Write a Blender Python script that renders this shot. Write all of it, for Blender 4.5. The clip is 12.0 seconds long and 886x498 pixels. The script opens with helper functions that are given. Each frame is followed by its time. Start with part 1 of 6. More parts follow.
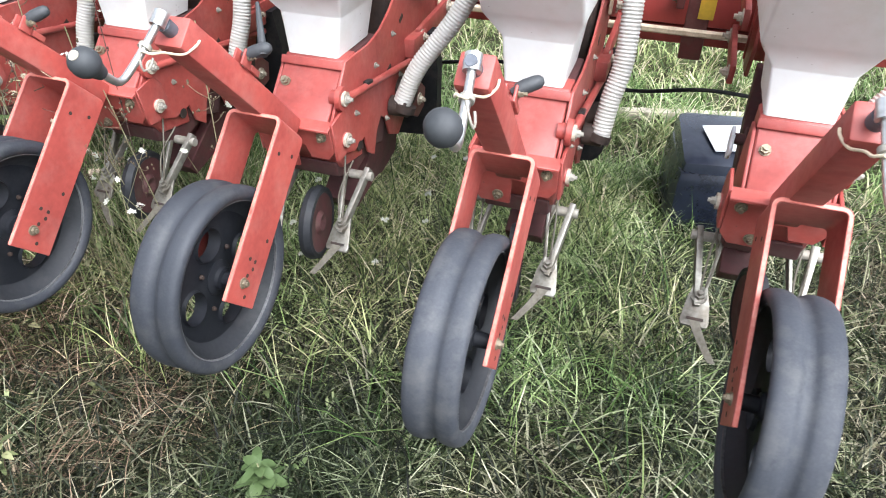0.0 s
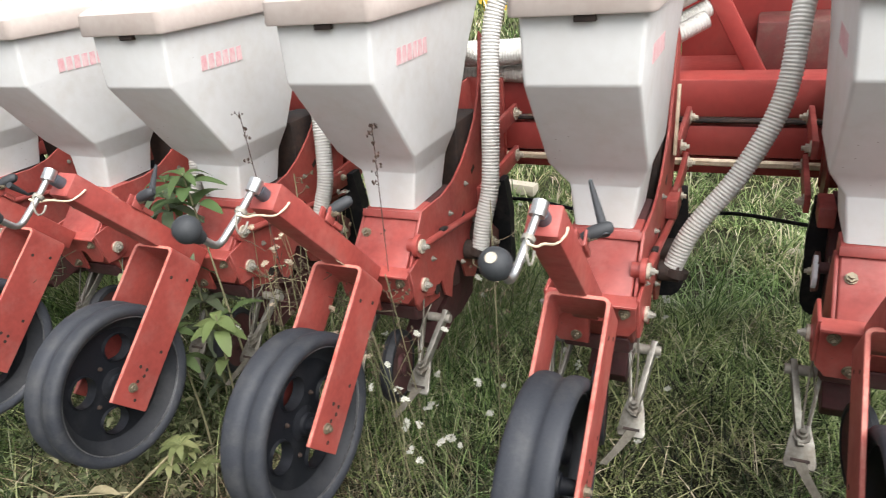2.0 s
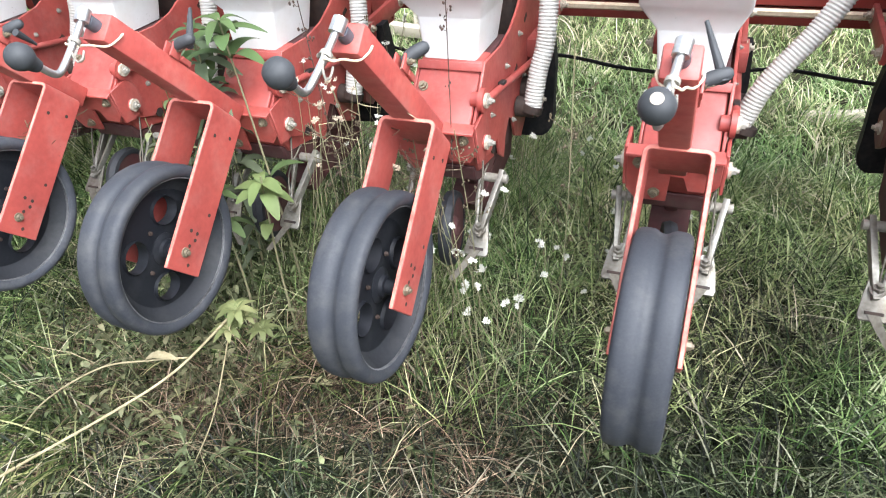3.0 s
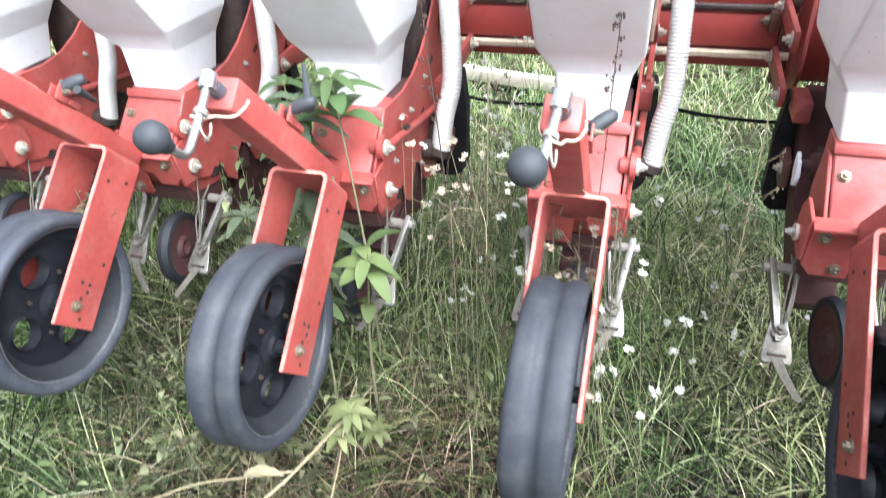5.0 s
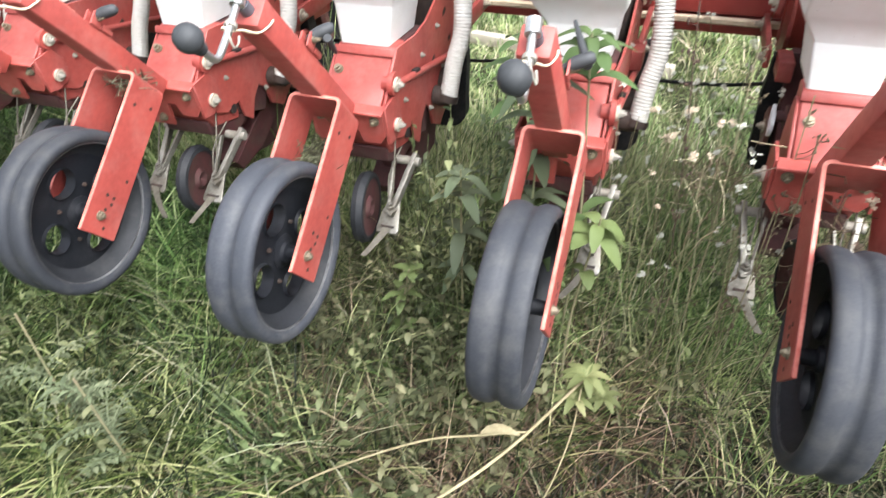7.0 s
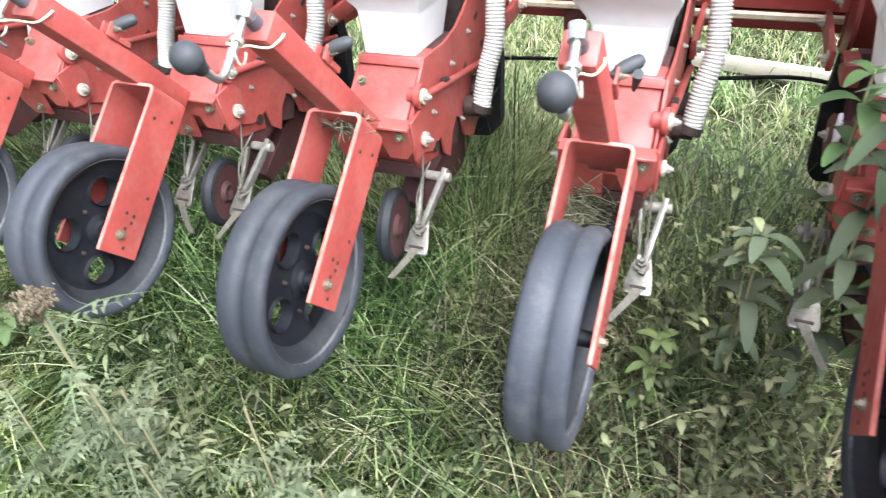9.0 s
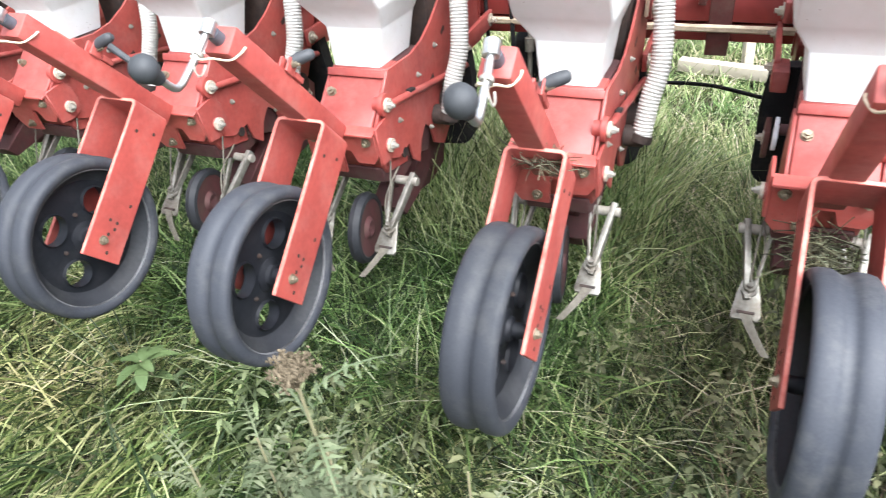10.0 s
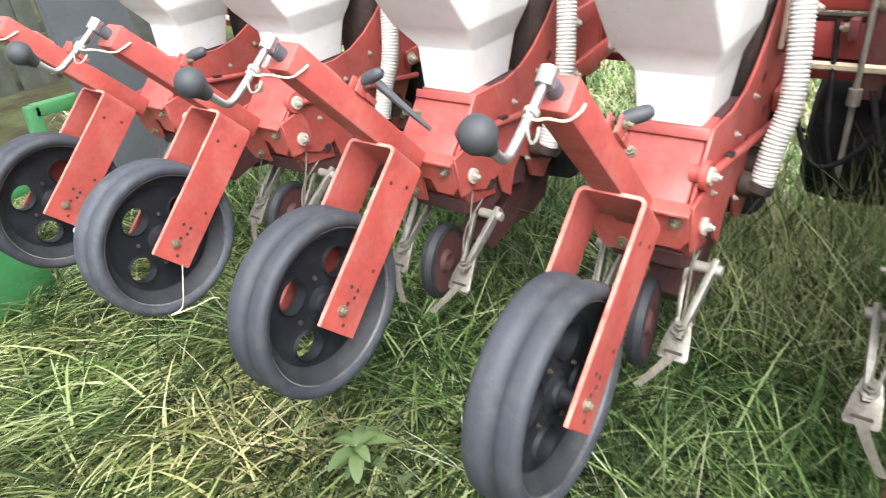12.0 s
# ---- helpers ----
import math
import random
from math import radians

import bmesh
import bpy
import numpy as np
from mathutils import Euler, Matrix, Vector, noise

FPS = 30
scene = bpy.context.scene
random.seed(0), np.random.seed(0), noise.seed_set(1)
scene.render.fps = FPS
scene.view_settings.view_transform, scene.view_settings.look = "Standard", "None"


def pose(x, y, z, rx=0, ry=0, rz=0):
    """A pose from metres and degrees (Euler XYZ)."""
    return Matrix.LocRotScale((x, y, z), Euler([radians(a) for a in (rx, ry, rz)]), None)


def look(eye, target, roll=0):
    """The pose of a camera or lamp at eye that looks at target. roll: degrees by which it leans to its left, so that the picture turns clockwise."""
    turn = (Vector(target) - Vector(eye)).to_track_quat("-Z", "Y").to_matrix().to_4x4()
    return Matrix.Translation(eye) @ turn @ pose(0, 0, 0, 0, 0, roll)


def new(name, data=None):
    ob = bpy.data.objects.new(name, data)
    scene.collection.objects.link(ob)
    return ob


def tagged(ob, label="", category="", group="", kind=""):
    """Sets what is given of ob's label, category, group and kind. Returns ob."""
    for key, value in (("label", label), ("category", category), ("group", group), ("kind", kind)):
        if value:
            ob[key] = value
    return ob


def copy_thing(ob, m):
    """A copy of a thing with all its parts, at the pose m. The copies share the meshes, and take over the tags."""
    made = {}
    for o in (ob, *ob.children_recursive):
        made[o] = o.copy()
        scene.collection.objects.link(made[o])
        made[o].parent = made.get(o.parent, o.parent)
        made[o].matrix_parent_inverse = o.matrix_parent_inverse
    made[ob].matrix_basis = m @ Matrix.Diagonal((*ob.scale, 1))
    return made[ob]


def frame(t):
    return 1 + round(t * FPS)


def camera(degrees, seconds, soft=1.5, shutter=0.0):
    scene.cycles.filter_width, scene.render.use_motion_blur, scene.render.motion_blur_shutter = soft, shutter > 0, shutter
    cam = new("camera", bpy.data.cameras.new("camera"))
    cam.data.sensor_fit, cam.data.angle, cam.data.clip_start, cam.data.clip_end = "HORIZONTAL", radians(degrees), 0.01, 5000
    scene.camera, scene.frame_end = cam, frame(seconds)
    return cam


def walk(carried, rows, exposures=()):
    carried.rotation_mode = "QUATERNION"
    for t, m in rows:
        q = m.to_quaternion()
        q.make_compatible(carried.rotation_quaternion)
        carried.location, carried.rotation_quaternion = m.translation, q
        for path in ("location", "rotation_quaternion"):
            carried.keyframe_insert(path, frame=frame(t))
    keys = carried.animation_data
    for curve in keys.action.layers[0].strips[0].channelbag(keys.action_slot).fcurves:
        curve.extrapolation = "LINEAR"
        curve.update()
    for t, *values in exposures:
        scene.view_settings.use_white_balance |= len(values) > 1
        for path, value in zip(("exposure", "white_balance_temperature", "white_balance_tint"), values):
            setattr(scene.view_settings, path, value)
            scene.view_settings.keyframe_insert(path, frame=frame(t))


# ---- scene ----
cam = camera(65.85, 12.0, soft=1.0, shutter=0.3)
# seconds, place, turn (degrees)
ROWS = [
    (0.0, -0.032, 0.018, 1.421, 53.30, -0.47, 18.96),
    (0.5, -0.122, 0.052, 1.396, 53.60, 1.25, 18.65),
    (1.0, -0.282, 0.081, 1.423, 57.58, 2.50, 20.96),
    (1.5, -0.372, 0.065, 1.439, 61.67, 4.26, 25.63),
    (2.0, -0.511, 0.000, 1.441, 65.15, 5.11, 23.61),
    (2.5, -0.617, -0.041, 1.404, 58.92, 4.38, 23.07),
    (2.7, -0.663, -0.051, 1.400, 56.68, 4.26, 22.22),
    (4.3, -1.040, 0.067, 1.401, 49.91, 1.77, 17.51),
    (4.5, -1.073, 0.063, 1.400, 49.98, 1.42, 18.56),
    (5.0, -1.174, 0.052, 1.413, 55.72, 2.40, 16.55),
    (5.5, -1.287, 0.017, 1.458, 64.32, 0.83, 15.10),
    (6.0, -1.372, -0.050, 1.451, 69.07, 0.24, 16.19),
    (6.5, -1.472, -0.101, 1.398, 64.27, -0.48, 18.04),
    (7.0, -1.576, -0.098, 1.375, 54.89, 0.75, 19.33),
    (7.2, -1.610, -0.093, 1.375, 53.33, 0.73, 21.14),
    (8.8, -2.030, 0.022, 1.363, 54.37, 2.56, 20.96),
    (9.0, -2.092, 0.014, 1.353, 54.98, 3.11, 22.06),
    (9.5, -2.293, -0.006, 1.357, 56.28, 3.55, 22.03),
    (10.0, -2.450, -0.029, 1.372, 56.36, 4.19, 22.66),
    (10.5, -2.592, -0.046, 1.373, 57.87, 5.56, 24.98),
    (11.0, -2.685, -0.026, 1.345, 57.51, 6.20, 25.37),
    (11.5, -2.772, 0.061, 1.346, 57.65, 5.36, 29.91),
    (12.0, -2.875, 0.146, 1.336, 59.12, 5.43, 35.77),
]
walk(cam, [(t, pose(x, y, z, rx, ry, rz)) for t, x, y, z, rx, ry, rz in ROWS], exposures=[(0.0, 1.55, 6000, 10), (0.5, 1.65, 6000, 10), (1.0, 1.59, 6000, 10), (1.5, 1.15, 6250, 10), (2.0, 0.89, 6450, 10), (2.5, 1.28, 6250, 10), (4.5, 2.0, 5650, 10), (5.0, 1.93, 5750, 10), (5.5, 1.06, 6200, 10), (6.0, 0.68, 6400, 10), (6.5, 0.77, 6400, 10), (7.0, 1.7, 6250, 10), (9.0, 1.93, 5890, 10), (10.0, 1.86, 6030, 10), (12.0, 1.8, 6300, 10)])

# ---------------------------------------------------------------- light
world = bpy.data.worlds.new("overcast_sky")
scene.world = world
world.use_nodes = True
wn = world.node_tree.nodes
sky = wn.new("ShaderNodeTexSky")
sky.sky_type = "NISHITA"
sky.sun_disc = False
sky.sun_elevation, sky.sun_rotation = radians(55), radians(128)
sky.air_density, sky.dust_density, sky.ozone_density = 1.0, 4.0, 1.0
haze = wn.new("ShaderNodeHueSaturation")
haze.inputs["Saturation"].default_value = 0.22
world.node_tree.links.new(sky.outputs[0], haze.inputs["Color"])
world.node_tree.links.new(haze.outputs[0], wn["Background"].inputs["Color"])
wn["Background"].inputs["Strength"].default_value = 0.15
sun = new("sun", bpy.data.lights.new("sun", "SUN"))
sun.data.energy, sun.data.angle, sun.data.color = 2.8, radians(60), (1.0, 0.985, 0.96)
sun.matrix_world = look((4.1, -3.2, 7.5), (0, 0, 0))

# ---------------------------------------------------------------- materials


def mat(name, col, rough=0.6, metal=0.0, col2=None, scale=12.0, fine=90.0, bump=0.15, mix=0.5, spec=0.5, rand=0.0, trans=0.0, island=False, dirt=None, dirt_amount=0.35, dirt_scale=5.0, specks=None):
    """Two-scale procedural surface: broad blotches, fine grain, optional dirt and a piece-by-piece tint."""
    m = bpy.data.materials.new(name)
    m.use_nodes = True
    n, l = m.node_tree.nodes, m.node_tree.links
    b = n["Principled BSDF"]
    b.inputs["Metallic"].default_value = metal
    b.inputs["Specular IOR Level"].default_value = spec
    tc = n.new("ShaderNodeTexCoord")
    big, small = n.new("ShaderNodeTexNoise"), n.new("ShaderNodeTexNoise")
    big.inputs["Scale"].default_value, small.inputs["Scale"].default_value = scale, fine
    big.inputs["Detail"].default_value, small.inputs["Detail"].default_value = 5, 3
    l.new(tc.outputs["Object"], big.inputs["Vector"])
    l.new(tc.outputs["Object"], small.inputs["Vector"])
    add = n.new("ShaderNodeMath")
    add.operation = "MULTIPLY_ADD"
    add.inputs[1].default_value = 0.45
    l.new(small.outputs["Fac"], add.inputs[0])
    l.new(big.outputs["Fac"], add.inputs[2])
    ramp = n.new("ShaderNodeMapRange")
    ramp.inputs["From Min"].default_value, ramp.inputs["From Max"].default_value = 0.5, 0.95
    l.new(add.outputs[0], ramp.inputs["Value"])
    c = n.new("ShaderNodeMix")
    c.data_type = "RGBA"
    c.inputs["A"].default_value = (*col, 1)
    c.inputs["B"].default_value = (*(col2 or [v * (1 - 0.5 * mix) for v in col]), 1)
    l.new(ramp.outputs[0], c.inputs["Factor"])
    out = c.outputs["Result"]
    if dirt:
        dn = n.new("ShaderNodeTexNoise")
        dn.inputs["Scale"].default_value, dn.inputs["Detail"].default_value, dn.inputs["Roughness"].default_value = dirt_scale, 8, 0.7
        l.new(tc.outputs["Object"], dn.inputs["Vector"])
        dr = n.new("ShaderNodeMapRange")
        dr.inputs["From Min"].default_value, dr.inputs["From Max"].default_value = 0.48, 0.78
        dr.inputs["To Max"].default_value = dirt_amount
        l.new(dn.outputs["Fac"], dr.inputs["Value"])
        dm = n.new("ShaderNodeMix")
        dm.data_type = "RGBA"
        l.new(dr.outputs[0], dm.inputs["Factor"])
        l.new(out, dm.inputs["A"])
        dm.inputs["B"].default_value = (*dirt, 1)
        out = dm.outputs["Result"]
    if specks:
        sn = n.new("ShaderNodeTexVoronoi")
        sn.inputs["Scale"].default_value = 55.0
        l.new(tc.outputs["Object"], sn.inputs["Vector"])
        sg = n.new("ShaderNodeMath")
        sg.operation = "MULTIPLY_ADD"
        sg.inputs[1].default_value = 0.5
        l.new(big.outputs["Fac"], sg.inputs[0])
        l.new(sn.outputs["Distance"], sg.inputs[2])
        sr = n.new("ShaderNodeMapRange")
        sr.inputs["From Min"].default_value, sr.inputs["From Max"].default_value = 0.235, 0.265
        sr.inputs["To Min"].default_value, sr.inputs["To Max"].default_value = 0.75, 0.0
        l.new(sg.outputs[0], sr.inputs["Value"])
        sm = n.new("ShaderNodeMix")
        sm.data_type = "RGBA"
        l.new(sr.outputs[0], sm.inputs["Factor"])
        l.new(out, sm.inputs["A"])
        sm.inputs["B"].default_value = (*specks, 1)
        out = sm.outputs["Result"]
    if rand:
        src = n.new("ShaderNodeNewGeometry").outputs["Random Per Island"] if island else n.new("ShaderNodeObjectInfo").outputs["Random"]
        hs = n.new("ShaderNodeHueSaturation")
        mr = n.new("ShaderNodeMapRange")
        mr.inputs["To Min"].default_value, mr.inputs["To Max"].default_value = 1 - rand, 1 + rand
        l.new(src, mr.inputs["Value"])
        l.new(mr.outputs[0], hs.inputs["Value"])
        l.new(out, hs.inputs["Color"])
        out = hs.outputs["Color"]
    l.new(out, b.inputs["Base Color"])
    rr = n.new("ShaderNodeMapRange")
    rr.inputs["To Min"].default_value, rr.inputs["To Max"].default_value = max(rough - 0.12, 0.05), min(rough + 0.12, 1)
    l.new(add.outputs[0], rr.inputs["Value"])
    l.new(rr.outputs[0], b.inputs["Roughness"])
    if bump:
        bp = n.new("ShaderNodeBump")
        bp.inputs["Strength"].default_value, bp.inputs["Distance"].default_value = bump, 0.004
        l.new(add.outputs[0], bp.inputs["Height"])
        l.new(bp.outputs[0], b.inputs["Normal"])
    if trans:
        tr = n.new("ShaderNodeBsdfTranslucent")
        l.new(out, tr.inputs["Color"])
        mx = n.new("ShaderNodeMixShader")
        mx.inputs[0].default_value = trans
        l.new(b.outputs[0], mx.inputs[1])
        l.new(tr.outputs[0], mx.inputs[2])
        l.new(mx.outputs[0], n["Material Output"].inputs["Surface"])
    return m


def leaf_mat(name, stops, trans=0.3, rough=0.55):
    """Blade or leaf: a colour per island from a ramp, dry streaks by noise."""
    m = bpy.data.materials.new(name)
    m.use_nodes = True
    n, l = m.node_tree.nodes, m.node_tree.links
    b = n["Principled BSDF"]
    geo = n.new("ShaderNodeNewGeometry")
    cr = n.new("ShaderNodeValToRGB")
    els = cr.color_ramp.elements
    while len(els) < len(stops):
        els.new(0.5)
    for e, (p, c) in zip(els, stops):
        e.position, e.color = p, (c[0] * 0.91, c[1] * 0.9, c[2] * 0.97, 1)
    l.new(geo.outputs["Random Per Island"], cr.inputs[0])
    tc = n.new("ShaderNodeTexCoord")
    ns = n.new("ShaderNodeTexNoise")
    ns.inputs["Scale"].default_value = 3.0
    l.new(tc.outputs["Object"], ns.inputs["Vector"])
    hs = n.new("ShaderNodeHueSaturation")
    mr = n.new("ShaderNodeMapRange")
    mr.inputs["From Min"].default_value, mr.inputs["From Max"].default_value = 0.3, 0.7
    mr.inputs["To Min"].default_value, mr.inputs["To Max"].default_value = 0.7, 1.25
    l.new(ns.outputs["Fac"], mr.inputs["Value"])
    l.new(mr.outputs[0], hs.inputs["Value"])
    # broad patches, some fresher and some browner
    pn = n.new("ShaderNodeTexNoise")
    pn.inputs["Scale"].default_value, pn.inputs["Detail"].default_value = 1.7, 3
    l.new(tc.outputs["Object"], pn.inputs["Vector"])
    pr = n.new("ShaderNodeMapRange")
    pr.inputs["From Min"].default_value, pr.inputs["From Max"].default_value = 0.38, 0.62
    l.new(pn.outputs["Fac"], pr.inputs["Value"])
    tint = n.new("ShaderNodeMix")
    tint.data_type = "RGBA"
    tint.inputs["A"].default_value, tint.inputs["B"].default_value = (0.86, 1.03, 0.8, 1), (1.08, 1.0, 0.9, 1)
    l.new(pr.outputs[0], tint.inputs["Factor"])
    mul = n.new("ShaderNodeMix")
    mul.data_type, mul.blend_type = "RGBA", "MULTIPLY"
    mul.inputs["Factor"].default_value = 1.0
    l.new(cr.outputs[0], mul.inputs["A"])
    l.new(tint.outputs["Result"], mul.inputs["B"])
    l.new(mul.outputs["Result"], hs.inputs["Color"])
    l.new(hs.outputs[0], b.inputs["Base Color"])
    b.inputs["Roughness"].default_value = rough
    b.inputs["Specular IOR Level"].default_value = 0.2
    tr = n.new("ShaderNodeBsdfTranslucent")
    l.new(hs.outputs[0], tr.inputs["Color"])
    mx = n.new("ShaderNodeMixShader")
    mx.inputs[0].default_value = trans
    l.new(b.outputs[0], mx.inputs[1])
    l.new(tr.outputs[0], mx.inputs[2])
    l.new(mx.outputs[0], n["Material Output"].inputs["Surface"])
    return m


RED = mat("red_paint", (0.345, 0.066, 0.053), 0.45, col2=(0.215, 0.038, 0.032), scale=7, fine=70, bump=0.08, spec=0.5, rand=0.1, dirt=(0.36, 0.17, 0.145), dirt_amount=0.45, dirt_scale=12, specks=(0.1, 0.045, 0.035))
RED_OLD = mat("worn_red_paint", (0.135, 0.03, 0.027), 0.6, col2=(0.09, 0.03, 0.027), scale=9, fine=80, bump=0.12, dirt=(0.16, 0.12, 0.09), dirt_amount=0.7, dirt_scale=11)
BEAM = mat("red_beam_paint", (0.35, 0.052, 0.043), 0.45, col2=(0.25, 0.035, 0.031), scale=4, fine=40, bump=0.05, dirt=(0.22, 0.1, 0.08), dirt_amount=0.35, dirt_scale=6)
EDGE = mat("scuffed_red_edge", (0.55, 0.21, 0.16), 0.5, col2=(0.4, 0.075, 0.055), scale=30, fine=160, bump=0.1)
PLASTIC = mat("milky_white_plastic", (0.615, 0.618, 0.612), 0.5, col2=(0.57, 0.565, 0.55), scale=5, fine=40, bump=0.02, trans=0.04, dirt=(0.46, 0.41, 0.34), dirt_amount=0.45, dirt_scale=7, specks=(0.16, 0.12, 0.09))
LID = mat("dusty_white_lid", (0.46, 0.4, 0.365), 0.6, col2=(0.4, 0.335, 0.3), scale=8, fine=70, bump=0.06, spec=0.25, dirt=(0.36, 0.29, 0.25), dirt_amount=0.4, dirt_scale=14, specks=(0.2, 0.14, 0.1))
RUBBER = mat("grey_rubber", (0.033, 0.036, 0.044), 0.6, col2=(0.02, 0.023, 0.03), scale=7, fine=240, bump=0.08, spec=0.35, rand=0.25, dirt=(0.1, 0.097, 0.092), dirt_amount=0.55, dirt_scale=13)
RIM = mat("charcoal_plastic_rim", (0.009, 0.01, 0.013), 0.5, spec=0.2, scale=14, fine=90, bump=0.05, dirt=(0.05, 0.05, 0.055), dirt_amount=0.3, dirt_scale=16)
BARREL = mat("dark_rim_barrel", (0.018, 0.0195, 0.0235), 0.6, col2=(0.011, 0.012, 0.0145), scale=6, fine=120, bump=0.04, spec=0.3, dirt=(0.08, 0.08, 0.08), dirt_amount=0.3, dirt_scale=9)
LIP = mat("dark_rim_seam", (0.006, 0.006, 0.007), 0.6, col2=(0.13, 0.13, 0.135), scale=6, fine=120, bump=0.05)
BLACK = mat("black_rubber", (0.014, 0.014, 0.016), 0.7, spec=0.2, scale=20, fine=120, bump=0.15, dirt=(0.1, 0.085, 0.07), dirt_amount=0.4, dirt_scale=12)
KNOB = mat("grey_black_knob", (0.031, 0.034, 0.038), 0.6, scale=20, fine=160, bump=0.05)
ZINC = mat("zinc_plated_steel", (0.74, 0.745, 0.745), 0.28, 0.95, col2=(0.4, 0.4, 0.39), scale=18, fine=120, bump=0.03)
BOLT = mat("dull_zinc_bolt", (0.27, 0.235, 0.16), 0.45, 0.6, col2=(0.16, 0.135, 0.1), scale=60, fine=200, bump=0.08)
WASHER = mat("dirty_white_bushing", (0.5, 0.46, 0.37), 0.6, col2=(0.27, 0.22, 0.17), scale=50, fine=200, bump=0.08)
STEEL = mat("weathered_steel", (0.34, 0.325, 0.285), 0.6, 0.35, col2=(0.19, 0.17, 0.14), scale=18, fine=110, bump=0.2, dirt=(0.2, 0.14, 0.09), dirt_amount=0.5, dirt_scale=20)
SPINDLE = mat("blue_grey_steel", (0.13, 0.14, 0.165), 0.5, 0.4, col2=(0.075, 0.08, 0.095), scale=22, fine=140, bump=0.08)
BLADE = mat("soiled_steel_blade", (0.17, 0.155, 0.125), 0.6, 0.35, col2=(0.09, 0.08, 0.062), scale=22, fine=120, bump=0.15, dirt=(0.08, 0.06, 0.04), dirt_amount=0.6, dirt_scale=30)
# maroon of the disc; also holds the shade on inner housing and guard
MAROON = mat("maroon_paint_and_shade", (0.075, 0.016, 0.018), 0.7, col2=(0.045, 0.018, 0.017), scale=14, fine=90, bump=0.12, dirt=(0.07, 0.05, 0.035), dirt_amount=0.7, dirt_scale=18)
TINE = mat("pale_zinc_tine", (0.29, 0.282, 0.25), 0.42, 0.6, col2=(0.125, 0.113, 0.092), scale=16, fine=120, bump=0.1, dirt=(0.12, 0.09, 0.06), dirt_amount=0.6, dirt_scale=25)
DARK = mat("oily_dark_metal", (0.018, 0.016, 0.016), 0.6, 0.1, spec=0.25, col2=(0.06, 0.04, 0.032), scale=16, fine=90, bump=0.2)
HOSE = mat("ribbed_ivory_hose", (0.62, 0.612, 0.585), 0.5, col2=(0.53, 0.515, 0.47), scale=10, fine=80, bump=0.03, trans=0.08, dirt=(0.42, 0.38, 0.32), dirt_amount=0.25, dirt_scale=9)
CLIP = mat("cream_wire", (0.72, 0.62, 0.46), 0.5, 0.2, col2=(0.5, 0.4, 0.28), scale=40, fine=200, bump=0.05)
MARK = mat("faded_red_print", (0.57, 0.27, 0.29), 0.6, col2=(0.6, 0.46, 0.46), scale=60, fine=200, bump=0.0)
YELLOW = mat("yellow_sticker", (0.7, 0.45, 0.03), 0.5, col2=(0.5, 0.33, 0.03), scale=20, fine=120, bump=0.02)
SOIL = mat("thatch_and_soil", (0.04, 0.04, 0.02), 0.95, col2=(0.016, 0.014, 0.009), scale=5, fine=60, bump=0.6, spec=0.1, dirt=(0.075, 0.1, 0.035), dirt_amount=0.9, dirt_scale=1.6)
PLANK = mat("bleached_board", (0.4, 0.36, 0.28), 0.8, col2=(0.36, 0.32, 0.26), scale=10, fine=90, bump=0.2)
# blue in the dirt tint and lid colour carries the sky's reflection
BOXB = mat("black_plastic_case", (0.004, 0.005, 0.009), 0.22, col2=(0.012, 0.016, 0.03), scale=8, fine=60, bump=0.02, dirt=(0.04, 0.044, 0.055), dirt_amount=0.12, dirt_scale=6)
BOXL = mat("sky_tinted_black_lid", (0.018, 0.022, 0.034), 0.18, col2=(0.034, 0.04, 0.058), scale=4, fine=40, bump=0.01, spec=0.5)
PAPER = mat("white_paper_tag", (0.75, 0.76, 0.78), 0.7, scale=14, fine=60, bump=0.02)
GREEN = mat("green_machine_paint", (0.03, 0.14, 0.045), 0.45, col2=(0.025, 0.1, 0.035), scale=5, fine=50, bump=0.05, dirt=(0.12, 0.13, 0.08), dirt_amount=0.4, dirt_scale=6)
GREY = mat("galvanised_sheet", (0.42, 0.44, 0.43), 0.5, 0.3, col2=(0.33, 0.34, 0.33), scale=9, fine=70, bump=0.05)
BLUE = mat("blue_machine_paint", (0.02, 0.07, 0.2), 0.45, scale=6, fine=60, bump=0.04)
SLATE = mat("dark_grey_panel", (0.06, 0.068, 0.075), 0.6, col2=(0.045, 0.05, 0.055), scale=7, fine=60, bump=0.05)
FENCE = mat("mossy_grey_board", (0.055, 0.058, 0.045), 0.85, col2=(0.028, 0.03, 0.023), scale=8, fine=80, bump=0.25, rand=0.15)
PETAL = mat("white_petal", (0.62, 0.62, 0.54), 0.7, scale=40, fine=200, bump=0.0, trans=0.2)
DRYHEAD = mat("dry_brown_flower", (0.08, 0.064, 0.042), 0.95, spec=0.05, col2=(0.135, 0.11, 0.075), scale=60, fine=200, bump=0.1, rand=0.3, island=True)
STEM = mat("straw_stem", (0.31, 0.27, 0.16), 0.75, col2=(0.17, 0.14, 0.075), scale=30, fine=160, bump=0.3)
STEM_G = mat("green_stem", (0.15, 0.165, 0.08), 0.7, col2=(0.2, 0.165, 0.1), scale=12, fine=90, bump=0.05)

